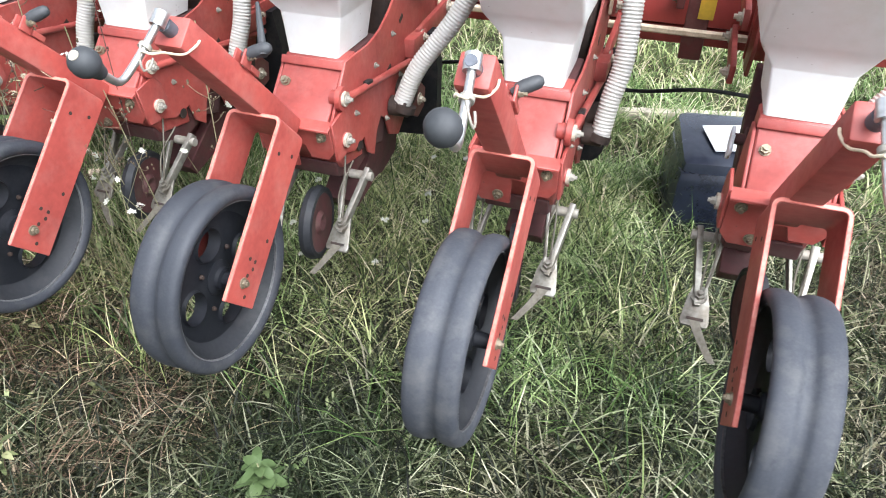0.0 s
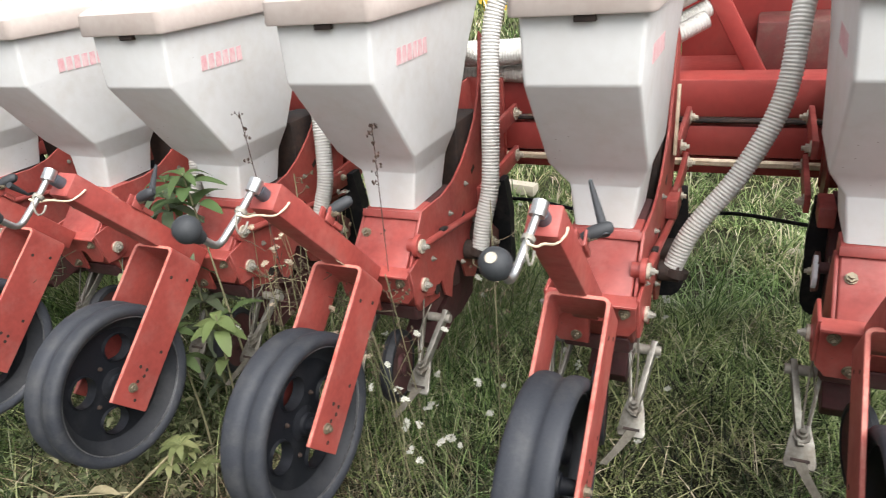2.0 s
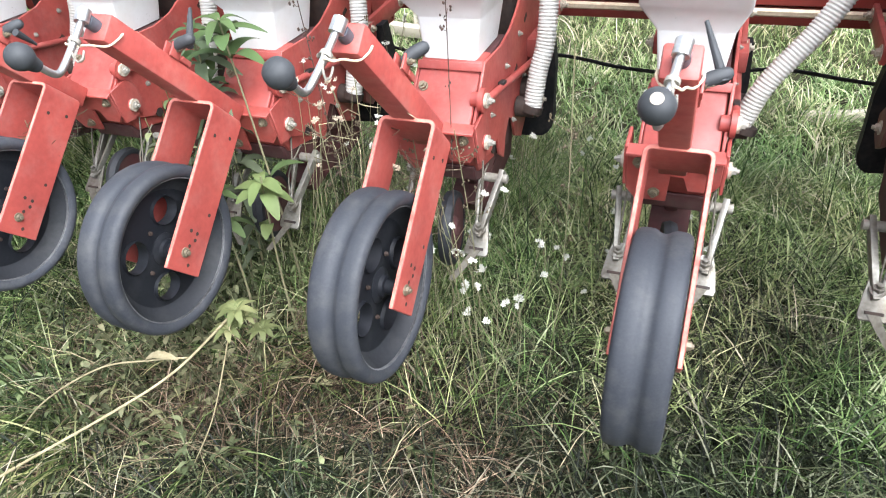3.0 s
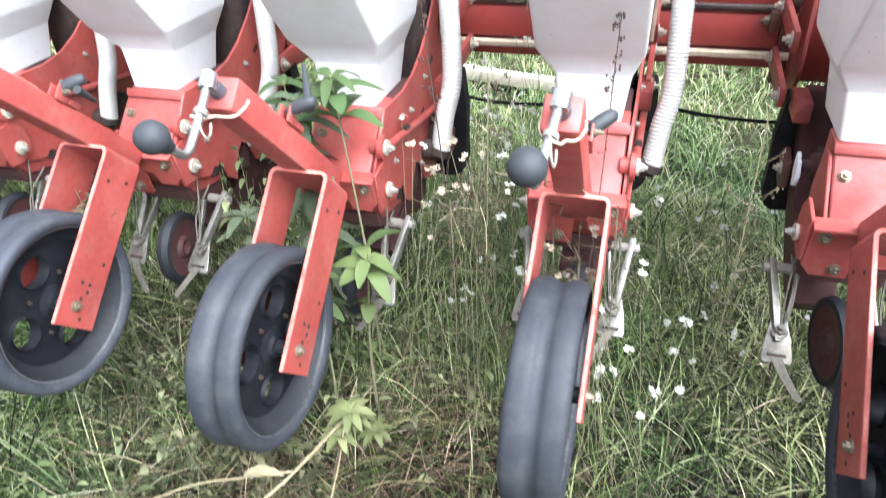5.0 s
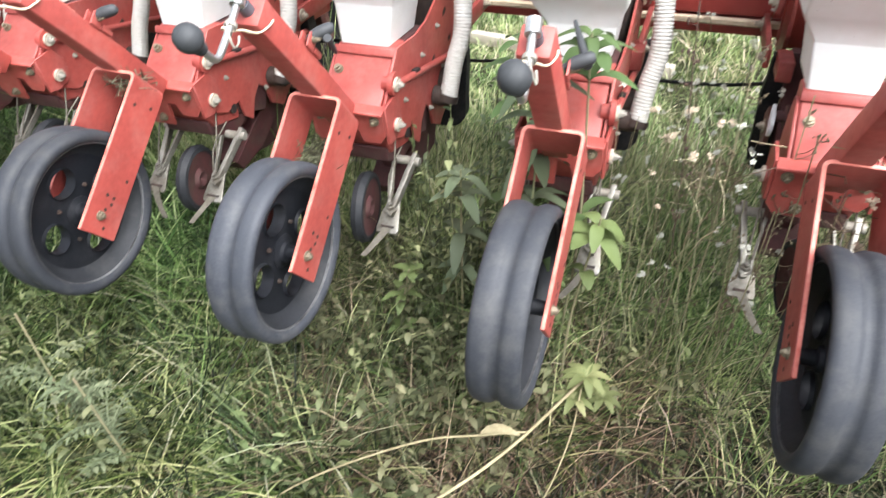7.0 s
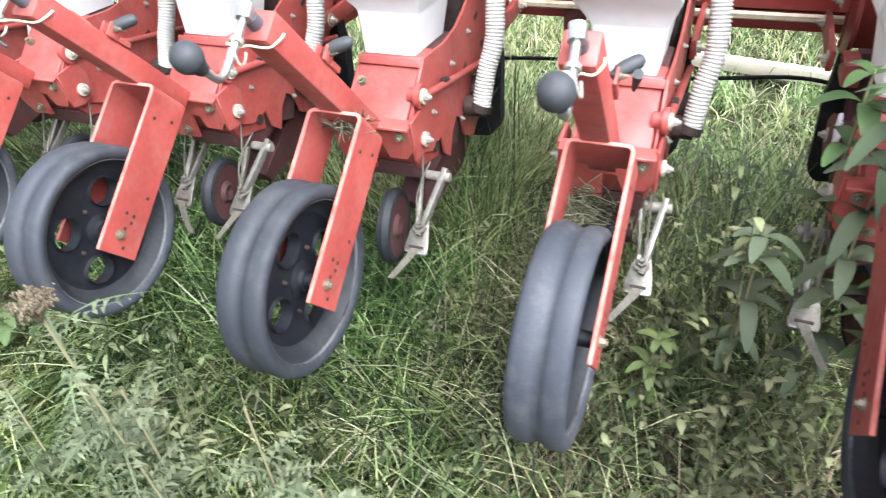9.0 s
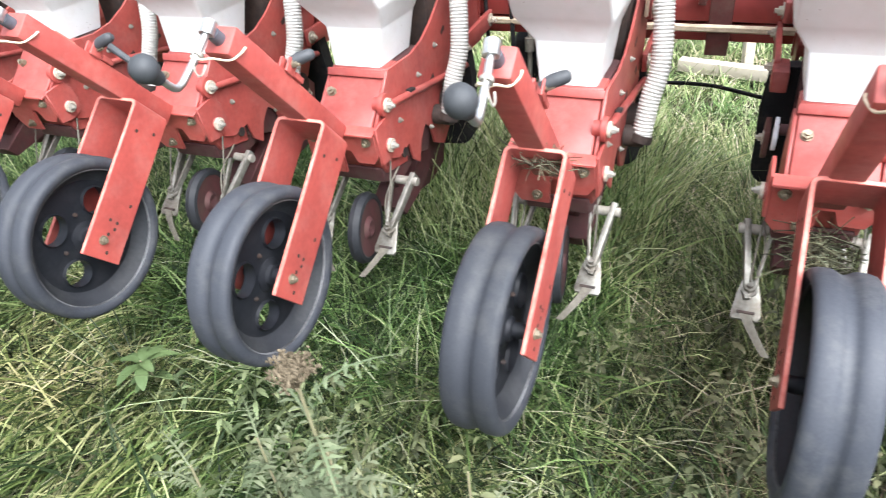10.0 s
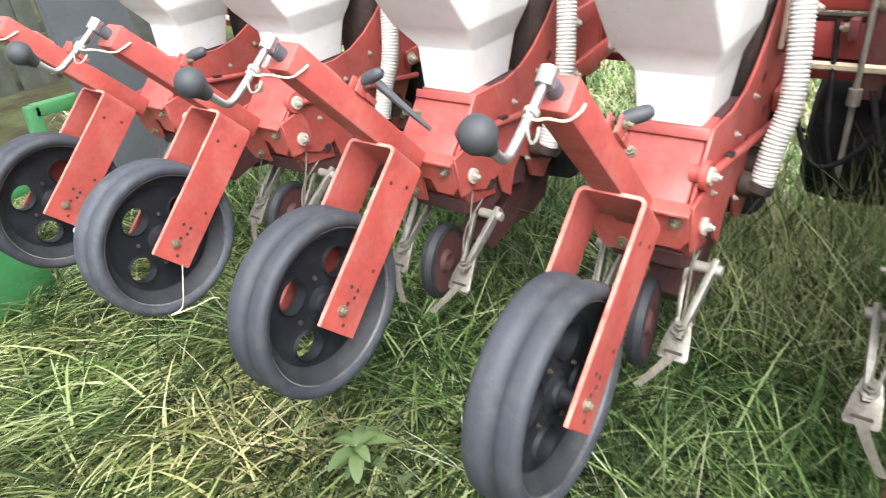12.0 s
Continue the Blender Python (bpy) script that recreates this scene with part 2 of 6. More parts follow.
FADED = mat("faded_seed_head", (0.43, 0.37, 0.28), 0.85, col2=(0.3, 0.23, 0.16), scale=60, fine=200, bump=0.0, rand=0.3, island=True, trans=0.1)
BUD = mat("dark_dry_bud", (0.035, 0.022, 0.018), 0.9, col2=(0.09, 0.055, 0.04), scale=60, fine=200, bump=0.0)
# near-black low stops put the shade between blades into the grass colours
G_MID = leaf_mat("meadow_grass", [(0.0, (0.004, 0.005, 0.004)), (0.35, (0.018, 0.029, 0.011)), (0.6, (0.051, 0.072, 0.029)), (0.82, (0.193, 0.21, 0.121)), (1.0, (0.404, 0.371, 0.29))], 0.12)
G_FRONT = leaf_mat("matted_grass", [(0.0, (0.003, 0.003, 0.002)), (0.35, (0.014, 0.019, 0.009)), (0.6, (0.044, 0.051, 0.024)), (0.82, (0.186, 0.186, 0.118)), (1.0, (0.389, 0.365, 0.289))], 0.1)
# blade colours raised against the shade under the planter
G_DEEP = leaf_mat("deep_green_grass", [(0.0, (0.017, 0.03, 0.011)), (0.35, (0.067, 0.114, 0.036)), (0.7, (0.161, 0.228, 0.08)), (0.9, (0.295, 0.349, 0.154)), (1.0, (0.51, 0.496, 0.309))], 0.2)
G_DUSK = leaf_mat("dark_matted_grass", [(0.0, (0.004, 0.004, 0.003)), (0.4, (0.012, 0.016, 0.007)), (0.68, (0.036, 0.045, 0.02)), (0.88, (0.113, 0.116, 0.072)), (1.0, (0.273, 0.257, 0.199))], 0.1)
# paler ramp: brighter light behind the machine is put into these colours
G_BACK = leaf_mat("sun_tinted_grass", [(0.0, (0.051, 0.088, 0.031)), (0.3, (0.146, 0.212, 0.077)), (0.65, (0.29, 0.355, 0.154)), (0.85, (0.479, 0.451, 0.293)), (1.0, (0.653, 0.56, 0.476))], 0.15)
G_LUSH = leaf_mat("lush_grass", [(0.0, (0.009, 0.019, 0.005)), (0.3, (0.042, 0.065, 0.019)), (0.65, (0.124, 0.148, 0.049)), (1.0, (0.426, 0.417, 0.229))], 0.2)
G_DRY = leaf_mat("dry_straw", [(0.0, (0.024, 0.02, 0.013)), (0.4, (0.085, 0.072, 0.046)), (0.75, (0.19, 0.171, 0.114)), (1.0, (0.319, 0.305, 0.236))], 0.1)
# fresh greens lightened so grass below the planter looks less shaded
G_MIX = leaf_mat("lifted_fresh_grass", [(0.0, (0.018, 0.027, 0.012)), (0.27, (0.155, 0.213, 0.081)), (0.58, (0.363, 0.44, 0.192)), (0.88, (0.551, 0.574, 0.336)), (1.0, (0.754, 0.683, 0.535))], 0.15)
L_BIG = leaf_mat("broad_leaf", [(0.0, (0.05, 0.075, 0.032)), (0.5, (0.11, 0.15, 0.065)), (1.0, (0.2, 0.24, 0.12))], 0.2)
L_YEL = leaf_mat("pale_leaf", [(0.0, (0.11, 0.142, 0.057)), (0.6, (0.182, 0.221, 0.095)), (1.0, (0.276, 0.299, 0.146))], 0.25)
L_WEED = leaf_mat("weed_leaf", [(0.0, (0.026, 0.036, 0.017)), (0.4, (0.076, 0.095, 0.044)), (0.75, (0.164, 0.186, 0.09)), (1.0, (0.304, 0.31, 0.179))], 0.2)
G_DEAD = leaf_mat("dead_brown_stems", [(0.0, (0.035, 0.022, 0.017)), (0.5, (0.114, 0.08, 0.054)), (0.85, (0.246, 0.184, 0.128)), (1.0, (0.474, 0.387, 0.281))], 0.05)
L_PALE = leaf_mat("grey_green_leaf", [(0.0, (0.044, 0.051, 0.027)), (0.5, (0.107, 0.118, 0.063)), (1.0, (0.204, 0.211, 0.124))], 0.2)

L_SILVER = leaf_mat("silver_green_leaf", [(0.0, (0.058, 0.068, 0.041)), (0.5, (0.123, 0.139, 0.086)), (1.0, (0.205, 0.215, 0.144))], 0.2)
L_TALL = leaf_mat("grey_lance_leaf", [(0.0, (0.082, 0.096, 0.064)), (0.5, (0.131, 0.15, 0.1)), (1.0, (0.199, 0.215, 0.148))], 0.2)

# ---------------------------------------------------------------- mesh tools


def part(name, bm, material, parent=None, label="", origin=(0, 0, 0), smooth=35):
    """Links a bmesh as one mesh object, under a thing or a part, its origin at the given place of the parent."""
    me = bpy.data.meshes.new(name)
    bmesh.ops.translate(bm, verts=bm.verts, vec=-Vector(origin))
    bm.to_mesh(me)
    bm.free()
    me.materials.append(material)
    if smooth:
        me.polygons.foreach_set("use_smooth", [True] * len(me.polygons))
        me.set_sharp_from_angle(angle=radians(smooth))
    ob = new(name, me)
    ob.location = origin
    if parent is not None:
        if parent.get("origin_at") is not None:
            ob.location = Vector(origin) - Vector(parent["origin_at"])
        ob.parent = parent
    ob["origin_at"] = tuple(origin)
    if label:
        tagged(ob, label)
    return ob


def thing(name, label, category, at=(0, 0, 0), group=""):
    ob = new(name)
    ob.empty_display_size = 0.1
    ob.location = at
    return tagged(ob, label, category, group)


def box(bm, c, s, turn=None, bevel=0.0):
    r = bmesh.ops.create_cube(bm, size=1.0)
    vs = r["verts"]
    m = Matrix.Translation(c) @ (turn or Matrix.Identity(4)) @ Matrix.Diagonal((*s, 1))
    bmesh.ops.transform(bm, matrix=m, verts=vs)
    if bevel:
        es = list({e for v in vs for e in v.link_edges})
        bmesh.ops.bevel(bm, geom=es, offset=bevel, segments=2, affect="EDGES", profile=0.5)
    return bm


def rod(bm, a, b, r, seg=12, r2=None):
    a, b = Vector(a), Vector(b)
    d = b - a
    m = Matrix.Translation((a + b) / 2) @ d.to_track_quat("Z", "Y").to_matrix().to_4x4()
    bmesh.ops.create_cone(bm, cap_ends=True, segments=seg, radius1=r, radius2=r if r2 is None else r2, depth=d.length, matrix=m)
    return bm


def hexbolt(bm, c, axis, r=0.009, h=0.008, washer=0.0125, shank=0.006):
    """Hexagon head on a washer, with the thread end standing out."""
    c, axis = Vector(c), Vector(axis).normalized()
    rod(bm, c, c + axis * 0.003, washer, 14)
    rod(bm, c + axis * 0.003, c + axis * (0.003 + h), r, 6)
    rod(bm, c + axis * (0.003 + h), c + axis * (0.003 + h + shank), r * 0.55, 8)
    return bm


def plate(bm, poly, x0, x1, bevel=0.0015):
    """A polygon of (y, z) drawn out from x0 to x1."""
    lo = [bm.verts.new((x0, y, z)) for y, z in poly]
    hi = [bm.verts.new((x1, y, z)) for y, z in poly]
    fs = [bm.faces.new(lo), bm.faces.new(hi[::-1])]
    k = len(poly)
    for i in range(k):
        fs.append(bm.faces.new((lo[i], hi[i], hi[(i + 1) % k], lo[(i + 1) % k])))
    bmesh.ops.recalc_face_normals(bm, faces=fs)
    if bevel:
        es = list({e for f in fs for e in f.edges})
        bmesh.ops.bevel(bm, geom=es, offset=bevel, segments=1, affect="EDGES")
    return bm


def loft(bm, rings, cap=True, closed=True):
    """Skin over rings of points, each with the same count."""
    vs = [[bm.verts.new(p) for p in r] for r in rings]
    fs = []
    k = len(rings[0])
    for a, b in zip(vs, vs[1:]):
        for i in range(k if closed else k - 1):
            fs.append(bm.faces.new((a[i], a[(i + 1) % k], b[(i + 1) % k], b[i])))
    if cap:
        fs += [bm.faces.new(vs[0][::-1]), bm.faces.new(vs[-1])]
    bmesh.ops.recalc_face_normals(bm, faces=fs)
    return bm


def lathe(bm, c, prof, seg=48, closed=False):
    """Turns a profile of (x, r) round the x axis through c."""
    rings = []
    for i in range(seg):
        a = 2 * math.pi * i / seg
        rings.append([bm.verts.new((c[0] + x, c[1] + r * math.cos(a), c[2] + r * math.sin(a))) for x, r in prof])
    fs = []
    k = len(prof)
    for i in range(seg):
        p, q = rings[i], rings[(i + 1) % seg]
        for j in range(k if closed else k - 1):
            fs.append(bm.faces.new((p[j], p[(j + 1) % k], q[(j + 1) % k], q[j])))
    bmesh.ops.recalc_face_normals(bm, faces=fs)
    return bm


def smooth_path(pts, step):
    """Points at even steps along a smooth curve through pts."""
    P = [Vector(p) for p in pts]
    P = [2 * P[0] - P[1]] + P + [2 * P[-1] - P[-2]]
    dense = []
    for a, b, c, d in zip(P, P[1:], P[2:], P[3:]):
        for i in range(24):
            t = i / 24
            dense.append(0.5 * ((2 * b) + (c - a) * t + (2 * a - 5 * b + 4 * c - d) * t * t + (3 * b - a - 3 * c + d) * t ** 3))
    dense.append(P[-2])
    out, need = [dense[0]], step
    for a, b in zip(dense, dense[1:]):
        L = (b - a).length
        while L >= need and L > 0:
            a = a + (b - a) * (need / L)
            out.append(a.copy())
            L = (b - a).length
            need = step
        need -= L
    return out


def sweep(bm, path, radii, seg=10, cap=True):
    """A tube of changing radius along a path."""
    up = Vector((0.13, 0.21, 0.97))
    rings = []
    n = len(path)
    side = None
    for i, p in enumerate(path):
        d = (path[min(i + 1, n - 1)] - path[max(i - 1, 0)]).normalized()
        if side is None:
            side = d.cross(up)
            if side.length < 0.1:
                side = d.cross(Vector((1, 0, 0)))
        side = (side - d * side.dot(d)).normalized()
        w = d.cross(side)
        r = radii[i] if isinstance(radii, list) else radii
        rings.append([p + (side * math.cos(2 * math.pi * k / seg) + w * math.sin(2 * math.pi * k / seg)) * r for k in range(seg)])
    return loft(bm, rings, cap)


def hose_mesh(pts, r=0.0242, pitch=0.0082, seg=14):
    """A corrugated hose: ridge, ridge, valley, valley at every pitch."""
    path = smooth_path(pts, pitch / 4)
    radii = [(r, r, r * 0.915, r * 0.915)[i % 4] for i in range(len(path))]
    return sweep(bmesh.new(), path, radii, seg)


def wire(bm, pts, r, seg=7, step=0.006):
    return sweep(bm, smooth_path(pts, step), r, seg)


def link(name, bm, material, label, category, smooth=35, kind="", group=""):
    ob = part(name, bm, material, None, "", (0, 0, 0), smooth)
    return tagged(ob, label, category, group, kind)

# ---------------------------------------------------------------- row unit of the planter (local x = 0 at its middle)
ARM_A, ARM_D, ARM_U = Vector((0, 0.885, 1.055)), Vector((0, 0.685, -0.729)), Vector((0, 0.729, 0.685))


def on_arm(s, u, x=0.0):
    return ARM_A + ARM_D * s + ARM_U * u + Vector((x, 0, 0))


AXLE = Vector((0.01, 0.839, 0.598))


def rim_mesh(c, r1, r2, n=5, hole_r=0.0265, hole_at=0.086, t=0.006):
    """A disc between r1 and r2 with n round holes, each with a raised collar."""
    bm = bmesh.new()
    k = 24

    def pol(r, a, x):
        return (c[0] + x, c[1] + r * math.cos(a), c[2] + r * math.sin(a))

    for x, flip in ((t, False), (-t, True)):
        for s in range(n):
            a0, a1 = 2 * math.pi * s / n, 2 * math.pi * (s + 1) / n
            am = (a0 + a1) / 2
            outer, hole = [], []
            for i in range(k):
                q = 4 * i / k
                side, f = int(q), q - int(q)
                if side == 0:
                    r, a = r2, a0 + (a1 - a0) * f
                elif side == 1:
                    r, a = r2 + (r1 - r2) * f, a1
                elif side == 2:
                    r, a = r1, a1 + (a0 - a1) * f
                else:
                    r, a = r1 + (r2 - r1) * f, a0
                outer.append(bm.verts.new(pol(r, a, x)))
                ang = math.radians(-45) + 2 * math.pi * i / k
                hole.append((hole_at + hole_r * math.cos(ang), hole_r * 1.12 * math.sin(ang)))
            ca, sa = math.cos(am), math.sin(am)
            hv = [bm.verts.new((c[0] + x, c[1] + u * ca - v * sa, c[2] + u * sa + v * ca)) for u, v in hole]
            lip = [bm.verts.new((c[0] + x * 2.2, c[1] + u * ca - v * sa, c[2] + u * sa + v * ca)) for u, v in [(hole_at + (a_ - hole_at) * 0.93, b_ * 0.93) for a_, b_ in hole]]
            mid = [bm.verts.new((c[0], c[1] + u * ca - v * sa, c[2] + u * sa + v * ca)) for u, v in [(hole_at + (a_ - hole_at) * 0.9, b_ * 0.9) for a_, b_ in hole]]
            for i in range(k):
                j = (i + 1) % k
                for p, q in ((outer, hv), (hv, lip), (lip, mid)):
                    bm.faces.new((p[i], p[j], q[j], q[i]))
    bmesh.ops.remove_doubles(bm, verts=bm.verts, dist=0.0002)
    bmesh.ops.recalc_face_normals(bm, faces=bm.faces)
    return bm


def press_wheel(unit):
    prof = [(-0.036, 0.158), (-0.0415, 0.161), (-0.045, 0.167), (-0.0465, 0.174), (-0.0445, 0.1805), (-0.04, 0.1848), (-0.033, 0.1868), (-0.024, 0.1872), (-0.0175, 0.1868), (-0.0135, 0.1855), (-0.0105, 0.184), (-0.0075, 0.1816), (-0.004, 0.1802), (0.0, 0.1797)]
    prof = prof + [(-x, r) for x, r in prof[-2::-1]]
    tyre = part("press_wheel", lathe(bmesh.new(), AXLE, prof, 72), RUBBER, unit, "grey rubber press wheel with a grooved tread", AXLE, 50)
    tyre.scale = (1.0, 0.976, 0.976)
    part("rim", rim_mesh(AXLE, 0.034, 0.134, 4, 0.0335, 0.086), RIM, tyre, "charcoal wheel disc with four round holes", AXLE, 30)
    bm = bmesh.new()
    half = [(0.036, 0.16), (0.03, 0.1565), (0.018, 0.148), (0.008, 0.136), (0.0055, 0.13)]
    lathe(bm, AXLE, half, 60)
    lathe(bm, AXLE, [(-x, r) for x, r in half], 60)
    part("rim_barrel", bm, BARREL, tyre, "grey dished inner ring", AXLE, 50)
    for s in (-1, 1):
        bm = bmesh.new()
        lathe(bm, AXLE, [(s * 0.034, 0.1575), (s * 0.0385, 0.1572), (s * 0.0395, 0.159), (s * 0.0385, 0.1608)], 64)
        part("rim_lip", bm, LIP, tyre, "dark rim seam with worn bright spots", AXLE)
    bm = bmesh.new()
    lathe(bm, AXLE, [(-0.048, 0.0), (-0.048, 0.014), (-0.022, 0.015), (-0.02, 0.022), (-0.013, 0.024), (-0.008, 0.036), (0.008, 0.036), (0.013, 0.024), (0.02, 0.022), (0.022, 0.015), (0.048, 0.014), (0.048, 0.0)], 24)
    hub = part("wheel_hub", bm, RIM, tyre, "", AXLE)
    for i in range(4):
        a = 2 * math.pi * i / 4
        p = AXLE + Vector((0.009, 0.062 * math.cos(a), 0.062 * math.sin(a)))
        part("hub_bolt", hexbolt(bmesh.new(), p, (1, 0, 0), 0.0038, 0.003, 0.005, 0.001), DARK, hub, "", AXLE)
    return tyre


def wheel_fork(unit):
    """One flat bar bent into a U: two cheeks and the bridge, rounded at the bends."""
    lo = (Vector((0, 0.781, 0.599)), Vector((0, 0.851, 0.522)))
    d = Vector((0, 0.741, 0.671))
    L = 0.366
    w, th, rad = 0.0595, 0.0085, 0.016
    outline = [(w, 0.0), (w, L - rad)] + [(w - rad + rad * math.cos(a), L - rad + rad * math.sin(a)) for a in (0.4, 0.8, 1.2)] + [(w - rad, L)]
    outline = [(x, s) for x, s in outline] + [(-x, s) for x, s in outline[::-1]]
    inner = [(w - th, 0.0), (w - th, L - rad)] + [(w - rad + (rad - th) * math.cos(a), L - rad + (rad - th) * math.sin(a)) for a in (0.4, 0.8, 1.2)] + [(w - rad, L - th)]
    inner = inner + [(-x, s) for x, s in inner[::-1]]
    bm = bmesh.new()
    sec = []
    for (xo, so), (xi, si) in zip(outline, inner):
        sec.append([lo[0] + d * so + Vector((xo, 0, 0)), lo[1] + d * so + Vector((xo, 0, 0)), lo[1] + d * si + Vector((xi, 0, 0)), lo[0] + d * si + Vector((xi, 0, 0))])
    off = Vector((AXLE.x, 0, 0))
    loft(bm, [[p + off for p in r] for r in sec])
    bmesh.ops.bevel(bm, geom=[e for e in bm.edges if e.calc_face_angle(0) > 1.2], offset=0.0012, segments=1, affect="EDGES")
    fork = part("wheel_fork", bm, RED, unit, "bent flat-bar wheel fork in red paint")
    fork.data.materials.append(EDGE)
    edge_dir = (lo[1] - lo[0]).normalized()
    for f in fork.data.polygons:
        if abs(f.normal.dot(edge_dir)) > 0.85 and f.area > 2e-5:
            f.material_index = 1
    across = (lo[1] - lo[0]).normalized()
    mid = (lo[0] + lo[1]) / 2
    dark = bmesh.new()
    for sx in (1, -1):
        p = AXLE + Vector((sx * w, 0, 0))
        part("axle_bolt", hexbolt(bmesh.new(), p, (sx, 0, 0), 0.008, 0.006, 0.011, 0.004), BOLT, fork, "dull zinc axle bolt")
        for a, b in ((0.018, 0.008), (0.058, -0.004), (0.073, 0.008), (0.09, -0.012), (0.088, 0.009), (0.135, 0.03), (0.3, -0.024), (0.312, 0.026)):
            q = mid + d * a + across * b + off
            rod(dark, q + Vector((sx * (w - 0.002), 0, 0)), q + Vector((sx * (w + 0.0006), 0, 0)), 0.0042, 10)
    tagged(part("bolt_hole", dark, DARK, fork, "row of empty bolt holes"), kind="stuff")
    return fork


def arm(unit):
    bm = bmesh.new()
    h = 0.0265
    turn = Matrix(((1, 0, 0, 0), (0, ARM_D.y, ARM_U.y, 0), (0, ARM_D.z, ARM_U.z, 0), (0, 0, 0, 1)))
    box(bm, on_arm(0.21, 0), (2 * h, 0.42, 2 * h), turn, 0.005)
    a = part("arm", bm, RED, unit, "square red steel tube arm")
    bm = bmesh.new()
    box(bm, on_arm(0.1, h + 0.003), (0.03, 0.05, 0.005), turn, 0.001)
    part("weld_plate", bm, EDGE, a)
    bm = bmesh.new()
    for s in (0.285, 0.345):
        rod(bm, on_arm(s, h - 0.002, 0.012), on_arm(s, h + 0.0008, 0.012), 0.0055, 14)
    tagged(part("arm_hole", bm, DARK, a, "empty adjusting holes in the arm"), kind="stuff")
    # clevis tab for the locking lever
    bm = bmesh.new()
    for x in (0.012, 0.03):
        box(bm, on_arm(0.165, h + 0.012, x), (0.005, 0.028, 0.03), turn, 0.002)
    box(bm, on_arm(0.2, h + 0.006, 0.021), (0.02, 0.03, 0.012), turn, 0.002)
    part("lever_bracket", bm, RED, a)
    bm = bmesh.new()
    hexbolt(bm, on_arm(0.165, h + 0.018, 0.033), (1, 0, 0), 0.006, 0.005, 0.008)
    part("pin", bm, BOLT, a)
    # spindle boss and cream wire clip
    bm = bmesh.new()
    rod(bm, on_arm(0.004, 0), on_arm(-0.022, 0), 0.0125, 18)
    rod(bm, on_arm(-0.022, 0), on_arm(-0.03, 0), 0.009, 14)
    part("spindle", bm, SPINDLE, a, "blue-grey steel spindle end")
    bm = bmesh.new()
    pts = [on_arm(0.032, 0.004, h + 0.003), on_arm(0.024, -0.012, h + 0.004), on_arm(0.014, -h - 0.004, h * 0.8), on_arm(-0.016, -0.044, 0.012), on_arm(-0.034, -0.056, 0.008), on_arm(-0.047, -0.058, 0.0), on_arm(-0.034, -0.056, -0.008), on_arm(-0.016, -0.044, -0.012), on_arm(0.014, -h - 0.004, -h * 0.8), on_arm(0.024, -0.012, -h - 0.004), on_arm(0.032, 0.004, -h - 0.003)]
    wire(bm, pts, 0.0021)
    part("wire_clip", bm, CLIP, a, "bent cream wire clip round the arm")
    return a


def crank(unit):
    piv = on_arm(-0.026, 0)
    bm = bmesh.new()
    rod(bm, on_arm(-0.032, 0.014), on_arm(-0.032, -0.01), 0.0125, 16)
    pts = [on_arm(-0.032, 0.0), on_arm(-0.036, -0.04), on_arm(-0.044, -0.09), on_arm(-0.05, -0.112), on_arm(-0.062, -0.121), on_arm(-0.095, -0.122)]
    wire(bm, pts, 0.0063, 12)
    ob = part("crank", bm, ZINC, unit, "zinc plated crank arm", piv)
    bm = bmesh.new()
    rod(bm, on_arm(-0.036, -0.045), on_arm(-0.038, -0.053), 0.0105, 14)
    wire(bm, [on_arm(-0.047, -0.05), on_arm(-0.044, -0.07, 0.006), on_arm(-0.034, -0.085, 0.012), on_arm(-0.024, -0.075, 0.012), on_arm(-0.022, -0.055, 0.008)], 0.002)
    part("lock_ring", bm, STEEL, ob, "", piv)
    bm = bmesh.new()
    ball = on_arm(-0.127, -0.122)
    prof = [(0.036, 0.0), (0.035, 0.0105), (0.028, 0.0125), (0.0205, 0.014), (0.014, 0.0185), (0.006, 0.0222), (0.0, 0.0228), (-0.011, 0.0203), (-0.017, 0.0152), (-0.021, 0.0088), (-0.022, 0.0)]
    sweep(bm, [ball + ARM_D * s for s, r in prof], [max(r, 0.0008) for s, r in prof], 24)
    part("ball_knob", bm, KNOB, ob, "matt dark grey ball knob", piv, 60)
    bm = bmesh.new()
    rod(bm, ball - ARM_D * 0.0195, ball - ARM_D * 0.0226, 0.0078, 14)
    part("knob_end", bm, WASHER, ob, "pale round knob end", piv)
    return ob


def lever(unit):
    piv = on_arm(0.165, 0.043, 0.021)
    bm = bmesh.new()
    d = Vector((0.78, 0.48, 0.3)).normalized()
    prof = [(0.0, 0.007), (0.008, 0.008), (0.011, 0.011), (0.024, 0.0125), (0.042, 0.012), (0.05, 0.0105), (0.055, 0.006)]
    path = [piv + d * s + Vector((0, 0, 0.12 * s - 2.2 * s * s)) for s, r in prof]
    sweep(bm, path, [r for s, r in prof], 12)
    return part("lever_grip", bm, KNOB, unit, "black plastic locking lever grip", piv)


def spike_lever(unit, tip, label):
    """A slim tapered lever beside the grip."""
    piv = on_arm(0.165, 0.05, 0.06)
    tip = Vector(tip)
    path = [piv + (tip - piv) * s for s in (0, 0.3, 0.7, 1.0)]
    part("slim_lever", sweep(bmesh.new(), path, [0.0085, 0.0075, 0.0055, 0.0035], 10), KNOB, unit, label)


def bolts(name, spots, axis, size, material, parent, label="", washer=1.45):
    for p in spots:
        part(name, hexbolt(bmesh.new(), p, axis, size, size * 0.8, size * washer, size * 0.7), material, parent, label)


